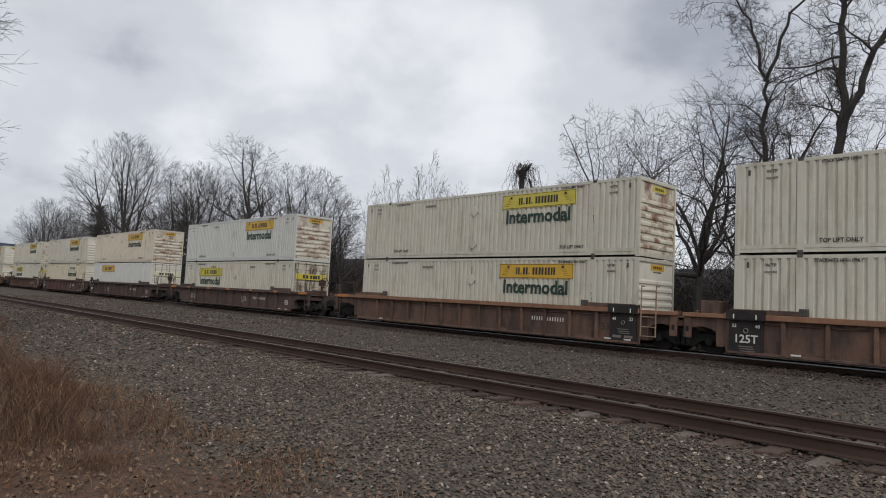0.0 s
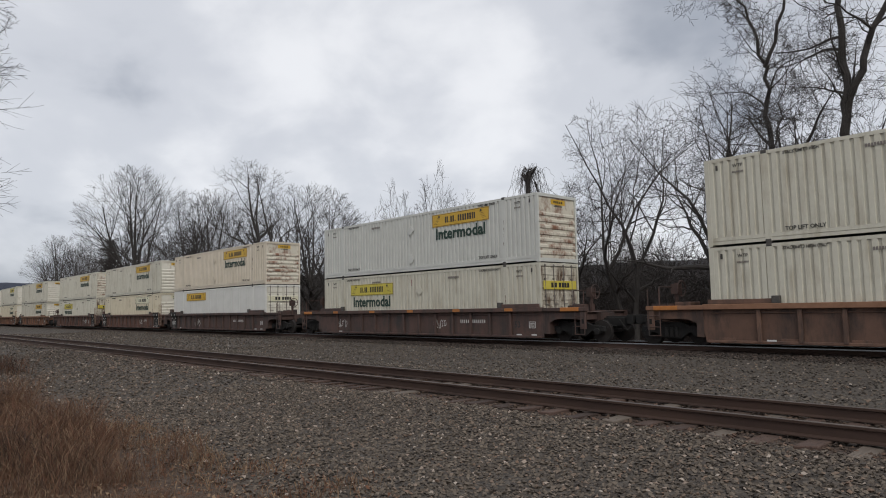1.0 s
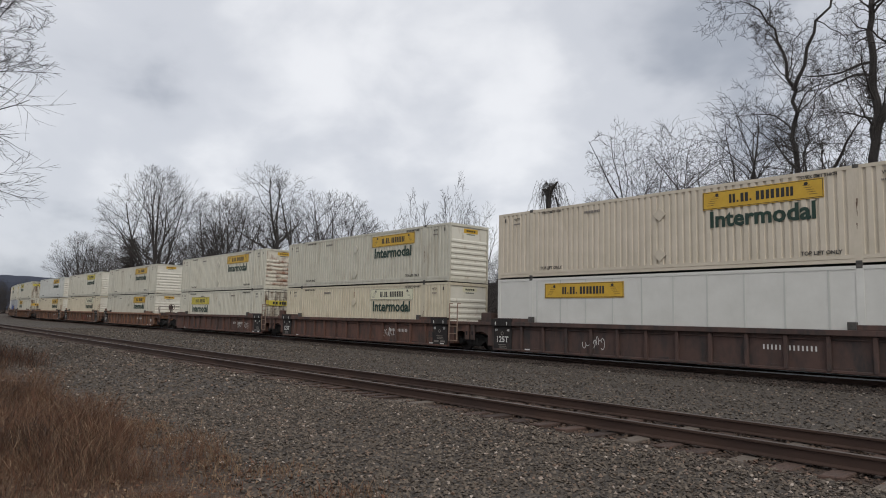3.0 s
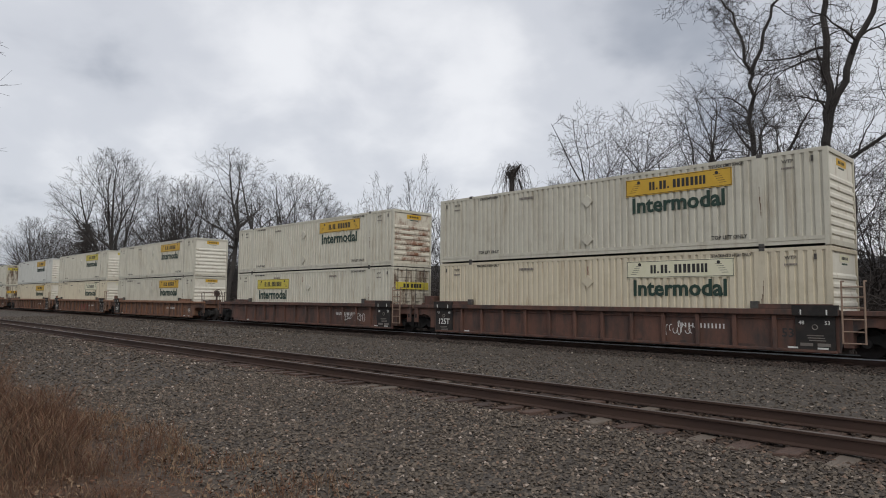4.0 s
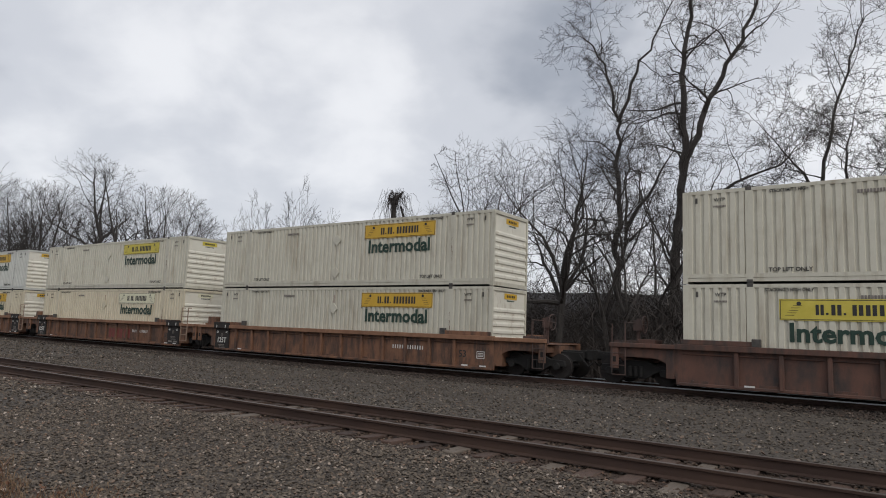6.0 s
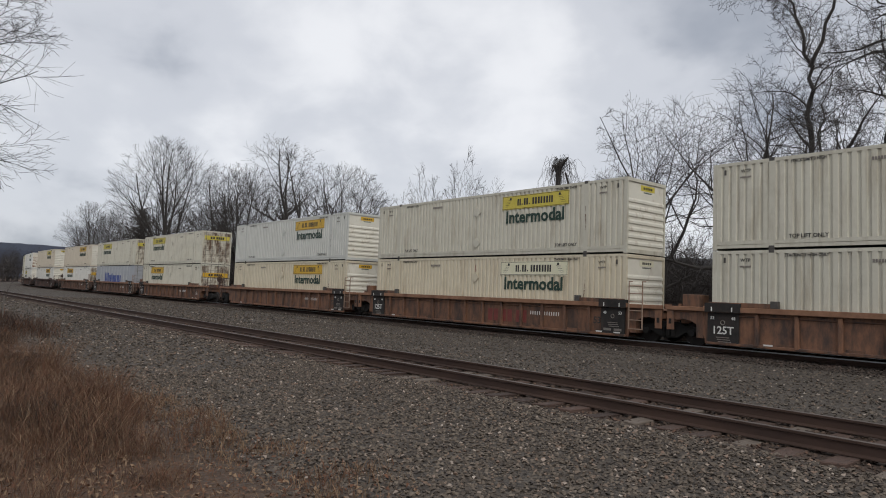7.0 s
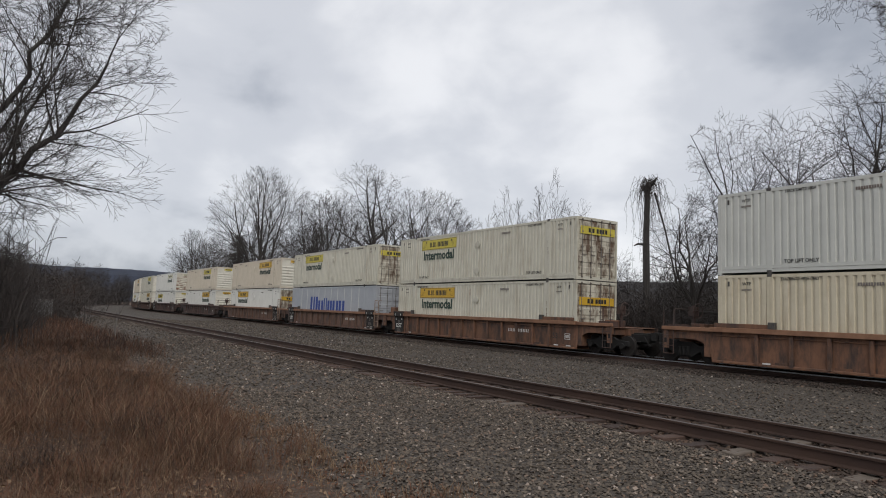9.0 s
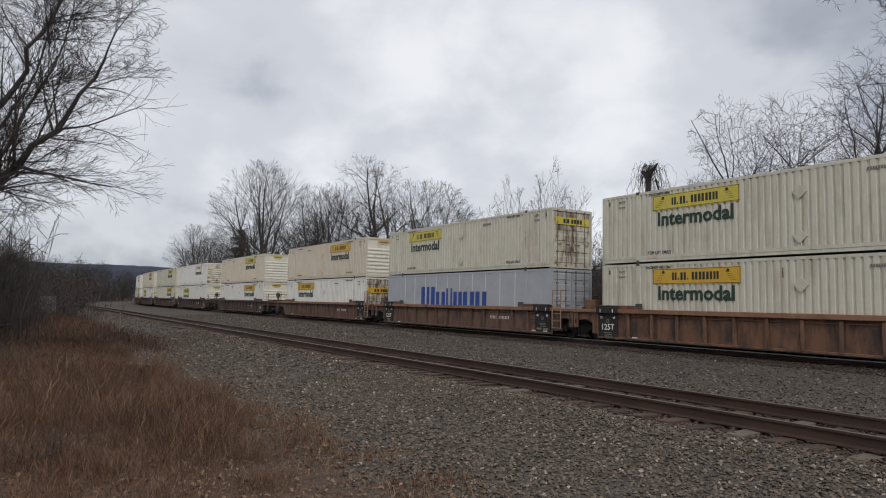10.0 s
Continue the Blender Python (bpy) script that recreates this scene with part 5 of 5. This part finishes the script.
wood = [([Vector((0, 0, -0.4)), Vector((0.05, 0, 4)), Vector((-0.02, 0, 8)), Vector((0.05, 0, 11.4))], [0.30, 0.24, 0.21, 0.18], 9),
        ([Vector((0.0, 0, 11.1)), Vector((-0.35, 0.1, 11.5)), Vector((-0.6, 0.1, 11.6))], [0.2, 0.14, 0.05], 6),
        ([Vector((0.0, 0, 11.1)), Vector((0.5, -0.1, 11.6)), Vector((0.9, -0.1, 11.9))], [0.2, 0.14, 0.05], 6),
        ([Vector((0, 0, 7.6)), Vector((-0.8, 0.1, 7.7)), Vector((-1.1, 0.1, 7.6))], [0.09, 0.07, 0.04], 5),
        ([Vector((0.4, 0.3, 11.0)), Vector((1.1, 0.5, 8.5)), Vector((1.9, 0.6, 5.2)), Vector((2.6, 0.5, 2.0))], [0.07, 0.06, 0.06, 0.05], 5)]
vines = []
for k in range(105):
    a, out = rnd.uniform(0, 6.28), rnd.uniform(0.25, 1.35)
    drop = rnd.uniform(0.4, 2.6) if rnd.random() < 0.82 else rnd.uniform(3, 6)
    p = Vector((rnd.gauss(0, 0.3), rnd.gauss(0, 0.2), 11.2 + rnd.uniform(-0.4, 0.5)))
    top = p + Vector((math.cos(a) * out * 0.55, math.sin(a) * out * 0.55, rnd.uniform(0.2, 0.75)))
    end = p + Vector((math.cos(a) * out, math.sin(a) * out, -drop))
    line = [p, p.lerp(top, 0.6) + Vector((0, 0, 0.15)), top] + [top.lerp(end, q) + Vector((math.cos(a) * out * 0.25 * math.sin(q * 3.14) + rnd.gauss(0, 0.12), math.sin(a) * out * 0.25 * math.sin(q * 3.14) + rnd.gauss(0, 0.12), 0)) for q in (0.25, 0.5, 0.75, 1.0)]
    vines.append((line, [0.012, 0.012, 0.011, 0.010, 0.009, 0.008, 0.006], 3))
snag = tagged(new("dead_tree"), "snapped dead trunk draped with hanging dry vines", "tree")
snag.matrix_basis = pose(-29.4, 34.8, ground_z(-29.4, 34.8))
part("trunk", tubes(wood, "trunk", BARK), snag)
part("vine", tubes(vines, "vine", VINE), snag, label="tangle of dry hanging vines")


# ---- undergrowth ----
def brush_mesh(seed, height, width, stems, mat):
    rnd = random.Random(seed)
    lines = []
    for _ in range(stems):
        p = Vector((rnd.gauss(0, width * 0.4), rnd.gauss(0, width * 0.4), -0.2))
        d = Vector((rnd.gauss(0, 0.22), rnd.gauss(0, 0.22), 1))
        line = bent(rnd, p, d, height * rnd.uniform(0.45, 1.0), height / 5, 0.10, 0.02)
        lines.append((line, [max(0.006, 0.022 * height / 4 * (1 - 0.8 * i / (len(line) - 1))) for i in range(len(line))], 3))
        for _k in range(5):
            i = rnd.randint(1, len(line) - 1)
            tw = bent(rnd, line[i], Vector((rnd.gauss(0, 0.7), rnd.gauss(0, 0.7), 0.5)), height * rnd.uniform(0.12, 0.3), height / 9, 0.18, 0.03)
            lines.append((tw, [max(0.005, 0.011 * height / 4)] * len(tw), 3))
    return tubes(lines, "brush", mat)


brushes = [brush_mesh(61, 4.0, 2.6, 70, BRUSH), brush_mesh(62, 4.0, 3.0, 66, BRUSH), brush_mesh(63, 4.0, 2.2, 46, WEED)]


def place_bush(me, x, y, h, turn, wide=1.0):
    b = tagged(new("bush", me), "leafless grey-brown thicket of thin stems", "bush", "thickets by the line")
    b.matrix_basis = Matrix.Translation((x, y, ground_z(x, y))) @ Matrix.Rotation(turn, 4, "Z") @ Matrix.Diagonal((wide * h / 4, wide * h / 4, h / 4, 1))


rnd = random.Random(8)
for k in range(48):
    x = -112 + k * 2.5 + rnd.uniform(-1, 1)
    place_bush(brushes[rnd.randrange(2)], x, rnd.uniform(30, 38), rnd.uniform(3.2, 6.0), rnd.uniform(0, 6.28), 1.1)
for k in range(34):
    x = -112 + k * 3.5 + rnd.uniform(-1, 1)
    place_bush(brushes[rnd.randrange(2)], x, rnd.uniform(40, 60), rnd.uniform(5.0, 8.0), rnd.uniform(0, 6.28), 1.25)
for k in range(26):
    place_bush(brushes[k % 2], -46 + k * 1.75 + rnd.uniform(-0.8, 0.8), rnd.uniform(34, 42), rnd.uniform(4.0, 6.2), rnd.uniform(0, 6.28), 1.2)
for k, (tx, ty) in enumerate(((-7.0, 39), (-4.4, 41), (-9.4, 42), (-1.6, 40), (-16.5, 41), (-26.5, 40))):
    place_tree(wood_b if k % 2 else wood_a, tx, ty, k * 1.3, (9.5 + k % 3) / 16.0)
for k in range(64):
    x = -112 + k * 1.85 + rnd.uniform(-1, 1)
    place_tree(wood_b if k % 2 else wood_a, x, rnd.uniform(38, 52), rnd.uniform(0, 6), rnd.uniform(5.5, 8.0) * (1.28 if -46 < x < -8 else 1.0) / 16.0, "low bare tree in the wood behind the train")
# the dark far end, where the line bends out of sight
for k in range(46):
    bx, by, _ = on_line(-128 - 150 * rnd.random(), NEAR_OFF + 4.5 + 16 * rnd.random() ** 1.4)
    place_bush(brushes[rnd.randrange(2)], bx, by, rnd.uniform(6.0, 9.5), rnd.uniform(0, 6.28), 1.5)
for k in range(44):
    bx, by, _ = on_line(-116 - 2.6 * k + rnd.uniform(-4, 4), NEAR_OFF + 7 + 24 * rnd.random())
    place_tree(rnd.choice((wood_a, wood_b)), bx, by, rnd.uniform(0, 6), rnd.uniform(10.0, 13.5) / 16.0, "bare grey-brown tree at the far bend of the line")
for k in range(30):
    bx, by, _ = on_line(-222 - 3.6 * k + rnd.uniform(-4, 4), NEAR_OFF + 3.5 + 13 * rnd.random())
    place_tree(rnd.choice((wood_a, wood_b)), bx, by, rnd.uniform(0, 6), rnd.uniform(11.5, 15.0) / 16.0, "bare grey-brown tree at the far bend of the line")
# a dark wood behind the weeds on the camera's side
for k in range(44):
    x = -58 - 75 * rnd.random()
    place_bush(brushes[rnd.randrange(2)], x, 2.2 - 26 * rnd.random() - 0.02 * (x + 58), (5.2 - 0.035 * (x + 58)) * rnd.uniform(0.75, 1.1), rnd.uniform(0, 6.28), 1.5)
for k in range(12):
    x = -70 - 60 * rnd.random()
    place_tree(rnd.choice((wood_a, wood_b)), x, -2 - 24 * rnd.random(), rnd.uniform(0, 6), rnd.uniform(6.5, 9.5) / 16.0, "bare dark tree in the thicket beside the line")
# weeds and thicket on the camera's side
for k in range(40):
    x = -40 - 92 * rnd.random()
    place_bush(brushes[rnd.randrange(3)], x, 4.6 - 13 * rnd.random() ** 1.2, rnd.uniform(2.0, 3.4) - 0.026 * (x + 40), rnd.uniform(0, 6.28), 1.6)
for k in range(34):
    x = -24 - k * 2.4 + rnd.uniform(-1, 1)
    place_bush(brushes[2 if k < 6 else rnd.randrange(3)], x, rnd.uniform(-6.5, 0.6) - 0.02 * k, rnd.uniform(1.4, 2.6) + 0.03 * k, rnd.uniform(0, 6.28), 1.3)
for k in range(9):
    place_bush(brushes[2], -19 - k * 1.6, -4.2 + rnd.uniform(-2.5, 1.0), rnd.uniform(2.0, 3.4), rnd.uniform(0, 6.28), 1.2)

for bx, by, h in ((-26.5, -0.6, 5.0), (-25.0, -1.4, 5.6), (-31.0, -0.4, 4.2)):
    place_bush(brushes[0], bx, by, h, bx, 0.55)

# ivy-covered stump of a tree in the far row
ivy = tagged(new("ivy_tree"), "dark tree trunk smothered in ivy and twigs", "tree")
ivy.matrix_basis = pose(-106, 30, -1)
part("trunk", tubes([([Vector((0, 0, -0.4)), Vector((0, 0, 6)), Vector((0.2, 0, 12.6))], [0.5, 0.4, 0.2], 8)], "trunk", BARK), ivy)
rnd = random.Random(9)
tang = []
for k in range(420):
    z = rnd.uniform(1.5, 13.2)
    a, r = rnd.uniform(0, 6.28), 0.5 + 1.5 * math.sin(max(0.1, (z - 1.5) / 11.7 * 2.7)) * rnd.uniform(0.4, 1)
    p = Vector((0, 0, z))
    q = p + Vector((math.cos(a) * r, math.sin(a) * r, rnd.uniform(-0.6, 0.8)))
    tang.append(([p, p.lerp(q, 0.6) + Vector((0, 0, 0.2)), q, q + Vector((rnd.gauss(0, 0.3), rnd.gauss(0, 0.3), -0.5))], [0.05, 0.05, 0.04, 0.02], 3))
part("ivy", tubes(tang, "ivy", BRUSH), ivy, label="dense dark tangle of ivy")


# ---- hills ----
def ridge(name, label, az0, az1, dist, heights, mat):
    """A long wooded ridge: a rising sheet with an uneven top."""
    n, rows = 160, 5
    verts, faces = [], []
    for i in range(n + 1):
        f = i / n
        a = radians(az0 + (az1 - az0) * f)
        hgt = np.interp(f, np.linspace(0, 1, len(heights)), heights) * (1 + 0.05 * noise.noise((f * 9, 1, 1))) + 2.0 * noise.noise((f * 120, 3, 0))
        for j in range(rows):
            g = j / (rows - 1)
            d = dist * (1 + 0.35 * g)
            verts.append((-math.sin(a) * d, math.cos(a) * d, -3 + (hgt + 3) * math.sin(g * math.pi / 2)))
    for i in range(n):
        for j in range(rows - 1):
            faces.append((i * rows + j, i * rows + j + 1, (i + 1) * rows + j + 1, (i + 1) * rows + j))
    me = bpy.data.meshes.new(name)
    me.from_pydata(verts, [], faces)
    me.materials.append(mat)
    tagged(new(name, me), label, "hill", kind="structure")


ridge("far_hill", "long wooded hill on the horizon, painted blue-grey for haze", 55, 125, 1500, [88, 85, 83, 86, 88, 80, 64, 55], HILL)
ridge("wooded_ridge", "dark leafless wooded ridge behind the trees", -60, 62, 420, [34, 36, 36, 37, 36, 33, 30], HILL_NEAR)


# ---- grass and weeds ----
def blades(name, label, seed, count, place, height, width, bend, mats):
    """Many thin bent blades in one mesh."""
    rnd = random.Random(seed)
    verts, faces, which = [], [], []
    for _ in range(count):
        got = place(rnd)
        if got is None:
            continue
        x, y, k = got
        h = height * k * rnd.uniform(0.5, 1.15)
        a = rnd.uniform(0, 6.28)
        bx, by = math.cos(a) * bend * h * rnd.uniform(0.2, 1), math.sin(a) * bend * h * rnd.uniform(0.2, 1)
        w = width * rnd.uniform(0.6, 1.4)
        c = rnd.uniform(0, 6.28)
        ux, uy = math.cos(c) * w, math.sin(c) * w
        z = ground_z(x, y) - 0.03
        i = len(verts)
        for f, g in ((0, 1), (0.5, 0.6), (0.82, 1.3)):
            px, py, pz = x + bx * f * f, y + by * f * f, z + h * f
            verts.append((px - ux * g, py - uy * g, pz))
            verts.append((px + ux * g, py + uy * g, pz))
        verts.append((x + bx, y + by, z + h * 0.97))
        faces += [(i, i + 1, i + 3, i + 2), (i + 2, i + 3, i + 5, i + 4), (i + 4, i + 5, i + 6)]
        pick = rnd.random() + 0.55 * noise.noise((x * 0.9, y * 0.9, 7.0))
        m = 0 if pick < 0.58 else 1 if pick < 0.86 else len(mats) - 1
        which += [m, m, m]
    me = bpy.data.meshes.new(name)
    me.from_pydata(verts, [], faces)
    for m in mats:
        me.materials.append(m)
    me.polygons.foreach_set("material_index", which)
    tagged(new(name, me), label, "grass", kind="stuff")


TUFTS = []
rnd = random.Random(15)
for _ in range(520):
    x = -6.5 - 26 * rnd.random() ** 1.3
    y = 3.0 - 7.0 * rnd.random() ** 1.1 + 0.5 * noise.noise((x * 0.4, 0, 0))
    thin = smooth(-6.0, -10.5, x)
    patch = 0.72 + 0.75 * noise.noise((x * 0.55, y * 0.8, 12.0))
    if patch > 0.42 and math.hypot(x + 18.0, y - 2.8) > 1.2 and rnd.random() < 0.25 + 0.75 * thin:
        TUFTS.append((x, y, (0.35 + 0.65 * thin) * min(1.2, patch + 0.25) * rnd.uniform(0.55, 1.15) * (1 - 0.45 * smooth(-15, -24, x))))


def in_tuft(r):
    x, y, k = TUFTS[r.randrange(len(TUFTS))]
    return x + r.gauss(0, 0.19), y + r.gauss(0, 0.19), k


def scattered(r):
    x, y = -4.6 - 30 * r.random() ** 1.5, 3.7 - 8 * r.random()
    if y > 3.2 + 0.5 * noise.noise((x * 0.7, y * 0.7, 3)):
        return None
    return x, y, r.uniform(0.3, 0.9)


def edge_tufts(r):
    x = -3.4 - 9 * r.random()
    y = 3.4 + 0.7 * noise.noise((x * 0.9, 0, 8)) + r.gauss(0, 0.35)
    if noise.noise((x * 1.6, y * 1.6, 1)) < 0.05:
        return None
    return x, y, r.uniform(0.3, 0.9)


blades("tall_dry_grass", "tall reddish-brown dry grass beside the ballast", 1, 105000, in_tuft, 0.60, 0.0019, 0.75, (DRY_GRASS, TAN_GRASS, DARK_GRASS))
def far_weeds(r):
    x = -24 - 50 * r.random() ** 1.2
    return x, 4.6 - 13 * r.random() ** 1.1 + 0.6 * noise.noise((x * 0.3, 0, 2)), r.uniform(0.4, 1.1)


blades("far_dry_weeds", "dull brown dead weeds along the far bank", 4, 26000, far_weeds, 0.62, 0.0055, 0.7, (DARK_GRASS, DRY_GRASS))
blades("low_dry_grass", "low tan dry grass and leaf litter", 2, 17000, scattered, 0.20, 0.0034, 1.0, (TAN_GRASS, DRY_GRASS))
blades("edge_grass", "thin dry grass at the edge of the ballast", 3, 6500, edge_tufts, 0.24, 0.0032, 0.6, (TAN_GRASS, DRY_GRASS))


# ---- ballast ----
def stones(name, label, seed, count, area, size, mat):
    rnd = random.Random(seed)
    verts, faces = [], []
    for _ in range(count):
        got = area(rnd)
        if got is None:
            continue
        x, y = got
        r = size * rnd.uniform(0.55, 1.25)
        z = ground_z(x, y) + r * rnd.uniform(-0.1, 0.8)
        i = len(verts)
        t = rnd.uniform(0, 6.28)
        for k in range(4):
            a = t + k * 1.571 + rnd.uniform(-0.35, 0.35)
            q = r * rnd.uniform(0.75, 1.15)
            verts.append((x + q * math.cos(a), y + q * math.sin(a), z + r * rnd.uniform(-0.55, 0.55)))
        verts.append((x + r * rnd.uniform(-0.4, 0.4), y + r * rnd.uniform(-0.4, 0.4), z + r * rnd.uniform(0.45, 0.8)))
        verts.append((x + r * rnd.uniform(-0.4, 0.4), y + r * rnd.uniform(-0.4, 0.4), z - r * 0.6))
        for k in range(4):
            k2 = (k + 1) % 4
            faces += [(i + k, i + k2, i + 4), (i + k2, i + k, i + 5)]
    me = bpy.data.meshes.new(name)
    me.from_pydata(verts, [], faces)
    me.materials.append(mat)
    tagged(new(name, me), label, "gravel", kind="stuff")


def stone_material(name, tint):
    m = bpy.data.materials.new(name)
    m.use_nodes = True
    n, l = m.node_tree.nodes, m.node_tree.links
    bsdf = n["Principled BSDF"]
    bsdf.inputs["Roughness"].default_value = 0.85
    geo = n.new("ShaderNodeNewGeometry")
    r = n.new("ShaderNodeValToRGB")
    r.color_ramp.elements[0].color = (0.045, 0.042, 0.040, 1)
    r.color_ramp.elements[1].color = (0.34, 0.33, 0.31, 1)
    for pos, c in ((0.3, (0.068, 0.061, 0.052)), (0.6, (0.100, 0.090, 0.076)), (0.86, (0.138, 0.126, 0.108)), (0.95, (0.15, 0.11, 0.085))):
        r.color_ramp.elements.new(pos).color = (*c, 1)
    l.new(geo.outputs["Random Per Island"], r.inputs[0])
    mul = n.new("ShaderNodeMix")
    mul.data_type, mul.blend_type = "RGBA", "MULTIPLY"
    mul.inputs["Factor"].default_value = 1.0
    mul.inputs["B"].default_value = (*tint, 1)
    l.new(r.outputs[0], mul.inputs["A"])
    l.new(mul.outputs["Result"], bsdf.inputs["Base Color"])
    return m


STONES = stone_material("ballast_stones", (1.12, 0.98, 0.88))
DULL_STONES = stone_material("darker_dull_stones", (0.95, 0.85, 0.77))
DARK_STONES = stone_material("dark_trackside_stones", (0.40, 0.32, 0.28))
RUSTY_STONES = stone_material("rust_dusted_stones", (0.70, 0.50, 0.40))


def near_bed(r):
    x, y = 2.5 - 17 * r.random() ** 1.15, 3.0 + 5.15 * r.random()
    if y < 3.5 + 0.5 * noise.noise((x * 0.5, 0, 5)) and r.random() < 0.7:
        return None
    return x, y


def between_ties(r):
    x = 2.5 - 32 * r.random() ** 1.2
    if abs((5.0 - x + 0.265) % 0.53 - 0.265) < 0.13 and r.random() < 0.62:
        return None
    return x, NEAR_Y + 2.6 * (r.random() - 0.5)


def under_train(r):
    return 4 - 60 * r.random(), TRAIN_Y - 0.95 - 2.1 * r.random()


def far_bed(r):
    return 4 - 36 * r.random(), 10.8 + 8.7 * r.random()


def mid_bed(r):
    return -14 - 22 * r.random(), 3.4 + 5 * r.random()


def distant_bed(r):
    return -30 - 45 * r.random(), 3.6 + 16.6 * r.random()


def litter(count):
    """Curled dead leaves and chips on the soil, and a few on the stones."""
    rnd = random.Random(21)
    verts, faces, which = [], [], []
    for _ in range(count):
        x, y = -4.0 - 16 * rnd.random() ** 1.4, 4.2 - 7.5 * rnd.random()
        if y > 3.0 and rnd.random() < (y - 3.0) / 1.2:
            continue
        r, a, z = rnd.uniform(0.012, 0.032), rnd.uniform(0, 6.28), ground_z(x, y) + rnd.uniform(0.005, 0.05)
        i = len(verts)
        for k in range(4):
            b = a + k * 1.57
            q = r * (1.0 if k % 2 else 0.55)
            verts.append((x + q * math.cos(b), y + q * math.sin(b), z + rnd.uniform(-0.5, 0.9) * r))
        faces += [(i, i + 1, i + 2), (i, i + 2, i + 3)]
        m = 0 if rnd.random() < 0.6 else 1
        which += [m, m]
    me = bpy.data.meshes.new("leaf_litter")
    me.from_pydata(verts, [], faces)
    me.materials.append(DRY_GRASS)
    me.materials.append(TAN_GRASS)
    me.polygons.foreach_set("material_index", which)
    tagged(new("leaf_litter", me), "curled brown dead leaves on bare soil", "leaves", kind="stuff")


litter(22000)
rnd = random.Random(33)
for k in range(26):
    wx = -7.5 - 17 * rnd.random()
    wy = 2.4 - 5.5 * rnd.random() - 0.8 * smooth(-10, -7, wx)
    place_bush(brushes[2], wx, wy, rnd.uniform(0.5, 0.95), rnd.uniform(0, 6.28), 1.6)
stones("ballast_near_bed", "loose angular grey ballast stones", 1, 50000, near_bed, 0.027, STONES)
stones("ballast_between_ties", "rust-dusted ballast stones packed between the ties", 2, 12000, between_ties, 0.034, RUSTY_STONES)
stones("ballast_under_the_train", "dark ballast stones along the train track", 5, 16000, under_train, 0.040, DARK_STONES)
stones("ballast_between_tracks", "grey ballast stones between the two tracks", 3, 20000, far_bed, 0.036, DULL_STONES)
stones("ballast_along_the_bank", "grey ballast stones along the bank", 4, 10000, mid_bed, 0.040, STONES)
stones("ballast_far_along", "dull grey ballast stones further along both tracks", 6, 16000, distant_bed, 0.055, DULL_STONES)


# ---- small things by the line ----
bm = bmesh.new()
box(bm, -0.45, 0.45, -0.09, 0.09, 0.0, 0.05)
plank = tagged(new("plank", finish("plank", bm, PALE_TIE, 0.008)), "pale weathered plank lying on the bank", "plank")
plank.matrix_basis = pose(-18.6, 2.9, ground_z(-18.6, 2.9) + 0.10, 2, 3, 66)

cabinet = tagged(new("relay_cabinet"), "small pale grey metal cabinet by the line", "cabinet")
cx, cy, _ = on_line(-70.0, 20.0)
cabinet.matrix_basis = pose(cx, cy, ground_z(cx, cy), 0, 0, 8)
bm = bmesh.new()
box(bm, -0.7, 0.7, -0.8, 0.8, 0.15, 1.65)
part("body", finish("body", bm, material("pale_grey_cabinet_paint", [(0.22, 0.22, 0.21), (0.30, 0.30, 0.29)], 2.0, 0.6), 0.02), cabinet)
bm = bmesh.new()
box(bm, -0.78, 0.78, -0.88, 0.88, 1.65, 1.74)
part("lid", finish("lid", bm, BARE_STEEL, 0.02), cabinet)
bm = bmesh.new()
box(bm, -0.6, 0.6, -0.7, 0.7, -0.3, 0.16)
part("footing", finish("footing", bm, STONE, 0.01), cabinet)

post = tagged(new("marker_post"), "thin grey marker post beside the track", "post")
px, py, _ = on_line(-33.0, 18.4)
post.matrix_basis = pose(px, py, ground_z(px, py))
bm = bmesh.new()
rod(bm, (0, 0, -0.3), (0, 0, 1.1), 0.03, 8)
part("pole", finish("pole", bm, BARE_STEEL), post)


# ---- ties, piece by piece ----
def tie_mesh(seed, mat):
    rnd = random.Random(seed)
    bm = bmesh.new()
    vs = box(bm, -0.115, 0.115, -1.30, 1.30, -0.20, 0.0)
    for v in vs:
        v.co.x += rnd.uniform(-0.012, 0.012)
        v.co.y += rnd.uniform(-0.05, 0.05)
        v.co.z += rnd.uniform(-0.012, 0.004)
    return finish("tie", bm, mat, 0.012)


TIES = [tie_mesh(k, TIE_WOOD) for k in range(5)]
PALE = tie_mesh(9, PALE_TIE)
rnd = random.Random(4)
s = 5.0
while s > -125.0:
    x, y, a = on_line(s, NEAR_OFF + rnd.uniform(-0.10, 0.14))
    me = PALE if rnd.random() < 0.07 else TIES[rnd.randrange(5)]
    part("tie", me, near_track, pose(x, y, -0.187 + rnd.uniform(-0.022, 0.0), rnd.uniform(-0.4, 0.4), 0, math.degrees(a) + rnd.uniform(-2.2, 2.2)))
    s -= 0.53
bm = bmesh.new()
s = 30.0
while s > -120.0:
    box(bm, s - 0.115, s + 0.115, TRAIN_Y - 1.3, TRAIN_Y + 1.3, -0.37, -0.187)
    s -= 0.53
tagged(part("tie_row", finish("tie_row", bm, TIE_WOOD), far_track, label="dark ties sunk in ballast"), kind="stuff")

motions()
